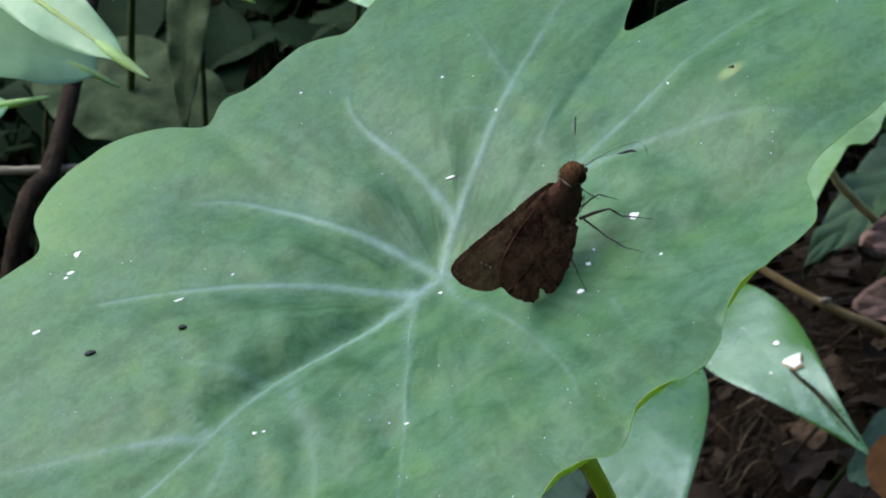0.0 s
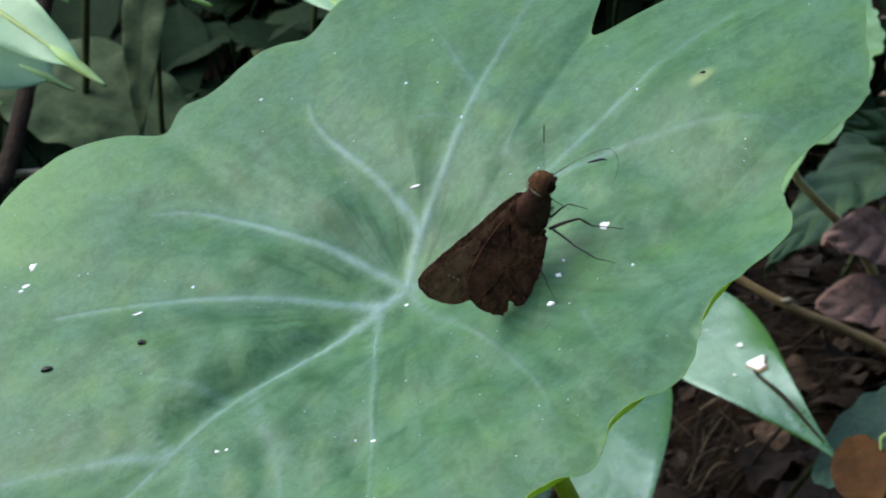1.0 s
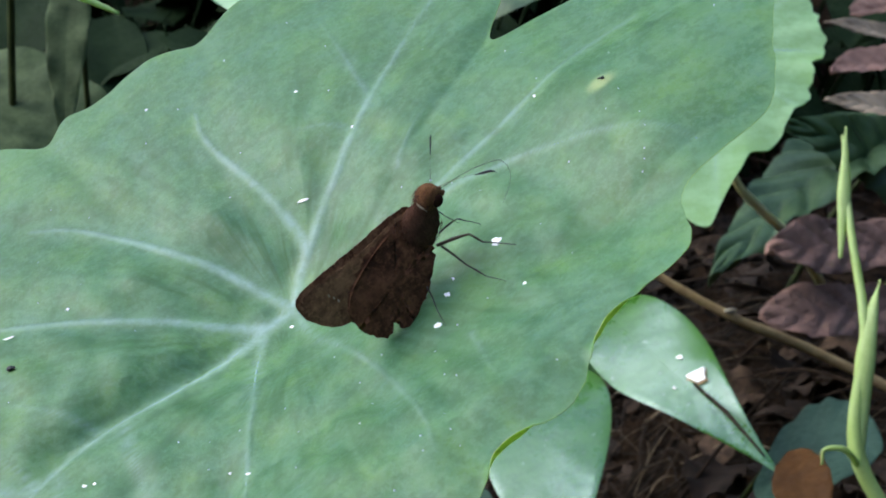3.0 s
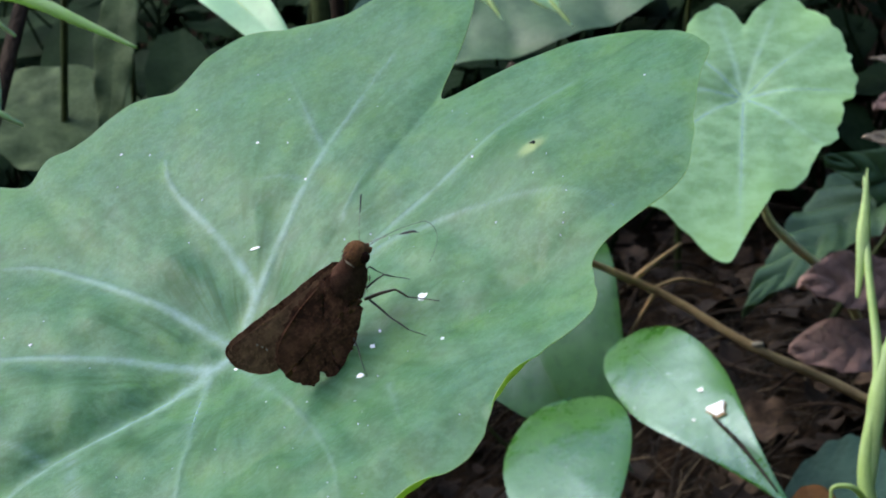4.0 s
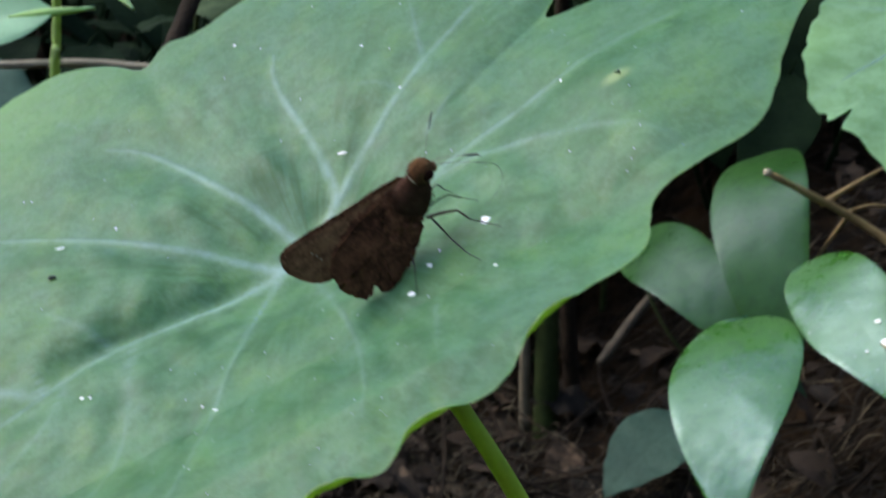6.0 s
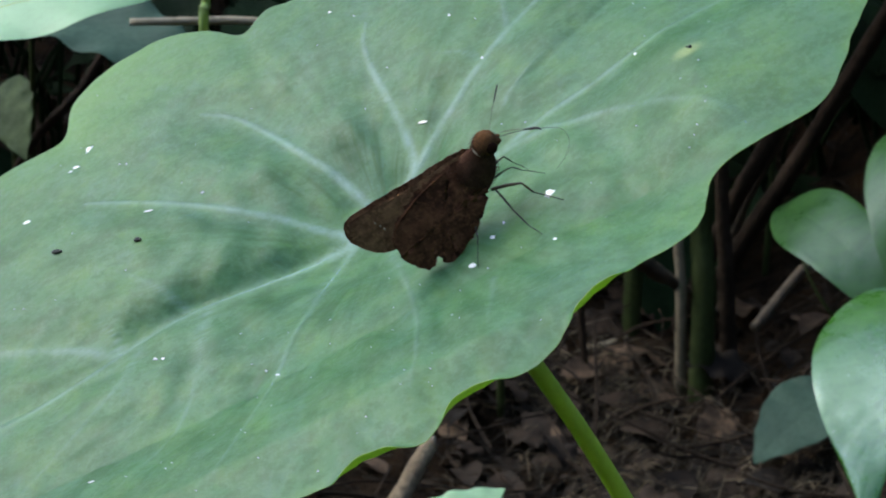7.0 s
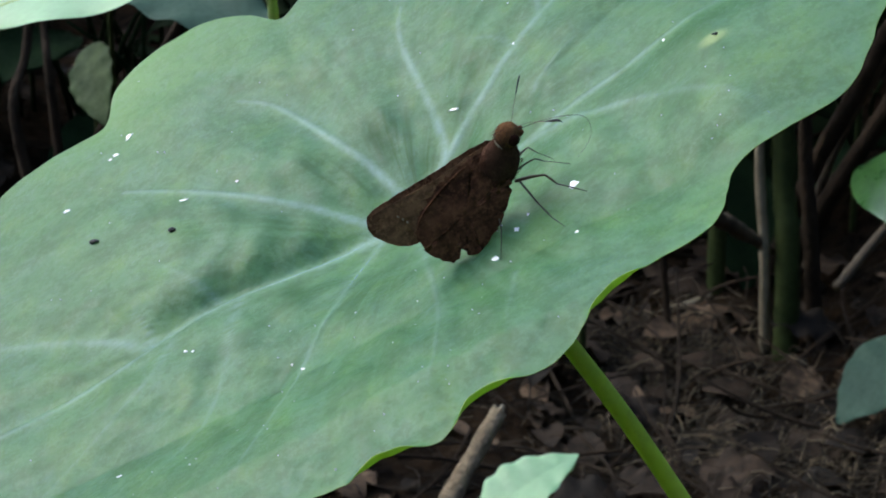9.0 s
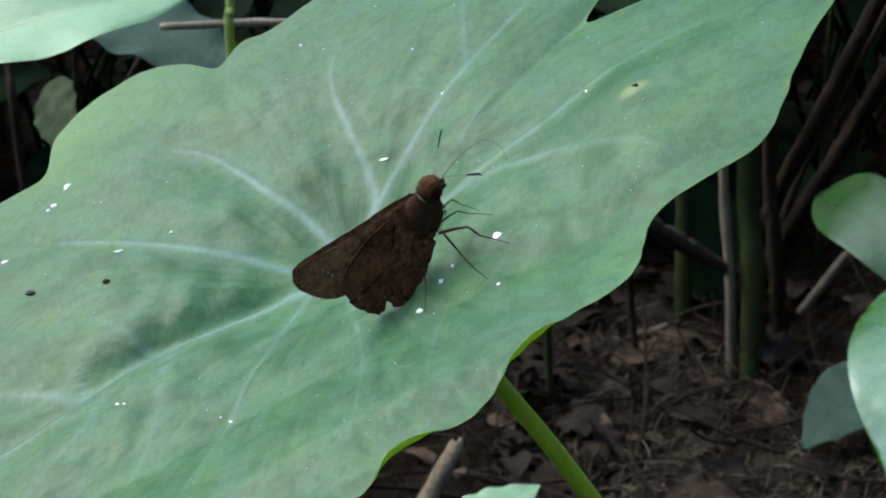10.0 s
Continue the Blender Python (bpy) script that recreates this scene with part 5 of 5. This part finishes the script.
def build_litter():
    rng = random.Random(11)
    straws, bits, crumbs = [], [], []
    heaps = [(0.085, 0.785, 0.035), (0.115, 0.765, 0.045), (0.15, 0.70, 0.04), (0.18, 0.68, 0.04), (0.12, 0.67, 0.05), (0.06, 0.69, 0.05), (0.22, 0.62, 0.05), (0.27, 0.66, 0.06), (0.02, 0.74, 0.06), (-0.08, 0.72, 0.06), (0.30, 0.56, 0.05), (0.17, 0.60, 0.04), (0.25, 0.74, 0.06), (0.30, 0.80, 0.06), (0.22, 0.78, 0.05), (0.33, 0.72, 0.05)]
    for i in range(2400):
        if i % 4:
            cx, cy, cr = heaps[rng.randrange(len(heaps))]
            x, y, high = rng.gauss(cx, cr * 0.6), rng.gauss(cy, cr * 0.6), 0.009
        else:
            x, y, high = rng.uniform(-0.12, 0.40), rng.uniform(0.50, 1.05), 0.007
        w, l = rng.uniform(0, 6.28), rng.uniform(0.008, 0.042)
        z = soil_z(x, y)
        dx, dy = math.cos(w) * l / 2, math.sin(w) * l / 2
        p = [(x - dx, y - dy, soil_z(x - dx, y - dy) + rng.uniform(0, 0.5) * high), (x + rng.uniform(-1, 1) * l * 0.07, y + rng.uniform(-1, 1) * l * 0.07, z + rng.uniform(0.1, 1.0) * high), (x + dx, y + dy, soil_z(x + dx, y + dy) + rng.uniform(0.0, 0.7) * high)]
        r = 0.00036 * rng.uniform(0.35, 1.5)
        straws.append(tube(p, [r, r * 0.5], n=6, sides=4))
    for i in range(480):
        x, y = rng.uniform(-0.2, 0.45), rng.uniform(0.48, 1.2)
        if i % 2:
            cx, cy, cr = heaps[rng.randrange(len(heaps))]
            x, y = rng.gauss(cx, cr * 0.5), rng.gauss(cy, cr * 0.5)
        w, l = rng.uniform(0, 6.28), rng.uniform(0.005, 0.026)
        z = soil_z(x, y) + 0.003
        d = np.array((math.cos(w), math.sin(w), rng.uniform(-0.3, 0.3)))
        s = np.array((-d[1], d[0], rng.uniform(-0.4, 0.4)))
        b = np.array((x, y, z))
        v, f, _, _ = blade(b, b + d * l, b + d * l * 0.5 + s * l * 0.32, kind="ovate", fold=0.3, wave=0.05, nu=7, nv=5, seed=i)
        bits.append((v, f))
    for i in range(260):
        x, y = rng.uniform(-0.15, 0.40), rng.uniform(0.50, 1.0)
        r = rng.uniform(0.002, 0.006)
        z = soil_z(x, y) + r * 0.3
        v = [(x + r * a * rng.uniform(0.6, 1.2), y + r * b * rng.uniform(0.6, 1.2), z + r * c * rng.uniform(0.5, 1.0)) for a, b, c in ((1, 0, 0), (-1, 0, 0), (0, 1, 0), (0, -1, 0), (0, 0, 1), (0, 0, -1))]
        crumbs.append((v, [(0, 2, 4), (2, 1, 4), (1, 3, 4), (3, 0, 4), (2, 0, 5), (1, 2, 5), (3, 1, 5), (0, 3, 5)]))
    tufts = []
    for i in range(900):
        cx, cy, cr = ((0.090, 0.785, 0.022), (0.115, 0.765, 0.028), (0.150, 0.695, 0.028), (0.172, 0.668, 0.024), (0.130, 0.672, 0.030))[i % 5]
        x, y = rng.gauss(cx, cr), rng.gauss(cy, cr)
        w, l = rng.gauss(0.4, 0.9), rng.uniform(0.006, 0.026)
        dx, dy = math.cos(w) * l / 2, math.sin(w) * l / 2
        z = soil_z(x, y) + rng.uniform(0.001, 0.009)
        r = rng.uniform(0.00015, 0.00045)
        tufts.append(tube([(x - dx, y - dy, soil_z(x - dx, y - dy) + 0.001), (x, y, z), (x + dx, y + dy, z + rng.uniform(-0.003, 0.003))], [r, r * 0.5], n=5, sides=4))
    stuff("dry_grass", tufts, DRY_GRASS, "heaps of pale dry grass fibres on soil", "litter")
    stuff("straw", straws, STRAW, "thin dry straw and rootlets strewn over soil", "litter")
    stuff("leaf_litter", bits, LITTER, "small brown rotting leaf scraps on soil", "litter")
    stuff("soil_crumbs", crumbs, SOIL, "dark loose soil crumbs", "soil")
    twigs, scraps = [], []
    for i in range(420):
        x, y = rng.uniform(-0.2, 0.55), rng.uniform(0.5, 1.25)
        w, l = rng.uniform(0, 6.28), rng.uniform(0.03, 0.12)
        dx, dy = math.cos(w) * l / 2, math.sin(w) * l / 2
        up = rng.uniform(0, 0.03)
        p = [(x - dx, y - dy, soil_z(x - dx, y - dy)), (x + rng.uniform(-0.1, 0.1) * l, y + rng.uniform(-0.1, 0.1) * l, soil_z(x, y) + 0.004 + up * 0.5), (x + dx, y + dy, soil_z(x + dx, y + dy) + 0.002 + up)]
        twigs.append(tube(p, [rng.uniform(0.0005, 0.0014), rng.uniform(0.0003, 0.0007)], n=9, sides=5, rough=0.15, seed=i))
    for i in range(520):
        x, y = rng.uniform(-0.35, 0.62), rng.uniform(0.52, 1.2)
        w, l = rng.uniform(0, 6.28), rng.uniform(0.014, 0.034)
        d = np.array((math.cos(w), math.sin(w), rng.uniform(-0.2, 0.25)))
        s = np.array((-d[1], d[0], rng.uniform(-0.5, 0.5)))
        b = np.array((x, y, soil_z(x, y) + 0.004))
        v, f, _, _ = blade(b, b + d * l, b + d * l * 0.5 + s * l * rng.uniform(0.25, 0.45), kind="ovate", fold=rng.uniform(-0.3, 0.4), droop=0.1, wave=0.08, waves=3, nu=13, nv=9, seed=i)
        scraps.append((v, f))
    stuff("twig_litter", twigs, BARK, "thin dark dead twigs lying on soil", "litter")
    stuff("brown_leaf_litter", scraps, LITTER, "crumpled brown dead leaves covering the bank", "litter")
    # dim mass of low plants in the rear, deep shade put into their colour
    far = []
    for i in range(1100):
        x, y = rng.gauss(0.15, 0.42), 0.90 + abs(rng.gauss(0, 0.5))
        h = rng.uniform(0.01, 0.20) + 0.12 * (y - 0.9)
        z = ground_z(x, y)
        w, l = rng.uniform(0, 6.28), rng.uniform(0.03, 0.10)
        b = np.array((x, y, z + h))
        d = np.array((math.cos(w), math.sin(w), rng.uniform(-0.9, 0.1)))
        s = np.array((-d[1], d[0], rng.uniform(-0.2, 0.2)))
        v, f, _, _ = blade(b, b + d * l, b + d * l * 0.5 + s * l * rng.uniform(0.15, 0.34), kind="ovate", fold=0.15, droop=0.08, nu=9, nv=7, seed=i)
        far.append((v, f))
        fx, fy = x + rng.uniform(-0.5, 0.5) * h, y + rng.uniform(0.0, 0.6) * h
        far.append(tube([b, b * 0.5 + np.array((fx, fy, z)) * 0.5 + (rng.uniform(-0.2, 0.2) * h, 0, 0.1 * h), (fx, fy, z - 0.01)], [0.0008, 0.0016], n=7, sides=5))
    stuff("undergrowth", far, UNDERGROWTH, "dim low leafy undergrowth, deep shade put into its colour", "undergrowth")


def build_flecks():
    """Droppings and dew, their glints painted white, and tiny insects on the taro leaf."""
    spots = [(36.4, -57.8, 1.0, 0.9), (38.9, -54.2, 0.8, 0.4), (39.9, -53.6, 0.5, 0.3), (47.9, -45.1, 0.8, 0.45), (-29.4, 11.1, 0.8, 0.75), (-22.3, 11.1, 0.3, 0.3), (-20.4, 13.1, 0.55, 0.4), (-16.8, 17.4, 0.55, 0.5), (-27.9, 20.9, 0.32, 0.3), (-16.0, -24.0, 0.95, 0.28), (27.4, -32.2, 0.9, 0.25), (18.6, -31.2, 0.3, 0.28), (29.0, 2.8, 0.5, 0.25), (27.8, 3.6, 0.3, 0.25), (12.0, 18.7, 0.4, 0.25), (13.7, 16.0, 0.25, 0.2), (-27.8, -28.5, 0.4, 0.3), (-25.6, -42.7, 0.35, 0.25), (-47.5, -8.2, 0.3, 0.25), (-7.7, -62.8, 0.3, 0.25), (39, 23.3, 0.5, 0.3), (-4.2, -8.9, 0.4, 0.25)]
    rng = random.Random(5)
    for i, (u, v, a, b) in enumerate(spots):
        k = 0.001
        h = float(leaf_height(np.array([u]), np.array([v]))[0])
        ob = new("white_fleck", flake("white_fleck", a * k, b * k, i, 10, high=0.12 * k))
        ob.data.materials.append(WHITE)
        ob.matrix_world = LEAF @ Matrix.Translation((u * k, v * k, (h + 0.02) * k)) @ Matrix.Rotation(rng.uniform(-1.0, -0.35), 4, "Z")
        tagged(ob, "tiny white fleck with its glint painted in on the taro leaf", "fleck", "white flecks on the leaf")
    for u, v, label in ((29.2, -24.7, "tiny round black beetle on the taro leaf"), (42.5, -31.8, "tiny dark long insect on the taro leaf"), (-53.8, 0.6, "tiny dark speck beside a yellow leaf blotch")):
        k = 0.001
        h = float(leaf_height(np.array([u]), np.array([v]))[0])
        root = thing("tiny_insect", label, "insect", "tiny insects on the leaf")
        long = 0.55 if "round" in label else (0.85 if "insect" in label else 0.35)
        part("body", ball("body", (0, 0, 0.25 * k), (long * k, 0.42 * k if "speck" not in label else 0.12 * k, 0.3 * k if "speck" not in label else 0.1 * k), (0, 0, 0), 14, 8, 0.04, 3), BUG, root)
        part("head", ball("head", (-long * 0.95 * k, 0, 0.22 * k), (0.25 * k, 0.25 * k, 0.2 * k), (0, 0, 0), 10, 6), BUG, root)
        root.matrix_world = LEAF @ Matrix.Translation((u * k, v * k, h * k)) @ Matrix.Rotation(radians(-30), 4, "Z")
    # fine dust of specks
    dust = []
    for i in range(120):
        w = rng.uniform(-math.pi, math.pi)
        r = float(edge_radius(np.array([math.degrees(w)]))[0]) * math.sqrt(rng.uniform(0.02, 0.9))
        u, v = r * math.cos(w), r * math.sin(w)
        q = on_leaf(u, v, 0.05)
        s = rng.uniform(0.00006, 0.00015)
        dust.append(([q + Vector(d) * s for d in ((1, 0, 0), (-1, 0, 0), (0, 1, 0), (0, -1, 0), (0, 0, 1), (0, 0, -1))], [(0, 2, 4), (2, 1, 4), (1, 3, 4), (3, 0, 4), (2, 0, 5), (1, 2, 5), (3, 1, 5), (0, 3, 5)]))
    stuff("leaf_dust", dust, WHITE, "fine pale dust specks on the taro leaf", "dust")


build_second_taro()
build_glossy_plant()
build_small_leaves()
build_drip_plant()
build_sticks()
build_dead_leaves()
build_flecks()
build_litter()


# ---------------------------------------------------------------- what moves
def motions():
    base = (-0.0263, 0.0080, 0.0106)
    swing = [(0.0, -4), (1.5, -2), (3.2, -3), (4.4, -5), (5.3, -4), (5.7, -8), (6.2, -33), (6.8, -20), (7.3, -12), (7.6, -12), (8.1, 12), (8.5, 36), (8.7, 20), (8.9, -8), (9.1, -12), (9.3, -30), (9.5, -40), (9.7, -38), (9.9, 2), (10.0, 26)]
    walk(PROBOSCIS, [(t, pose(*base, 0, a, 0)) for t, a in swing])
    bend = [(0.0, 0), (5.7, 5), (6.2, 8), (7.3, 0), (8.5, -10), (9.1, 0), (9.5, 12), (9.7, 12), (10.0, -6)]
    walk(PROBOSCIS_END, [(t, pose(-0.0072, 0.0006, 0, 0, a, 0)) for t, a in bend])


motions()
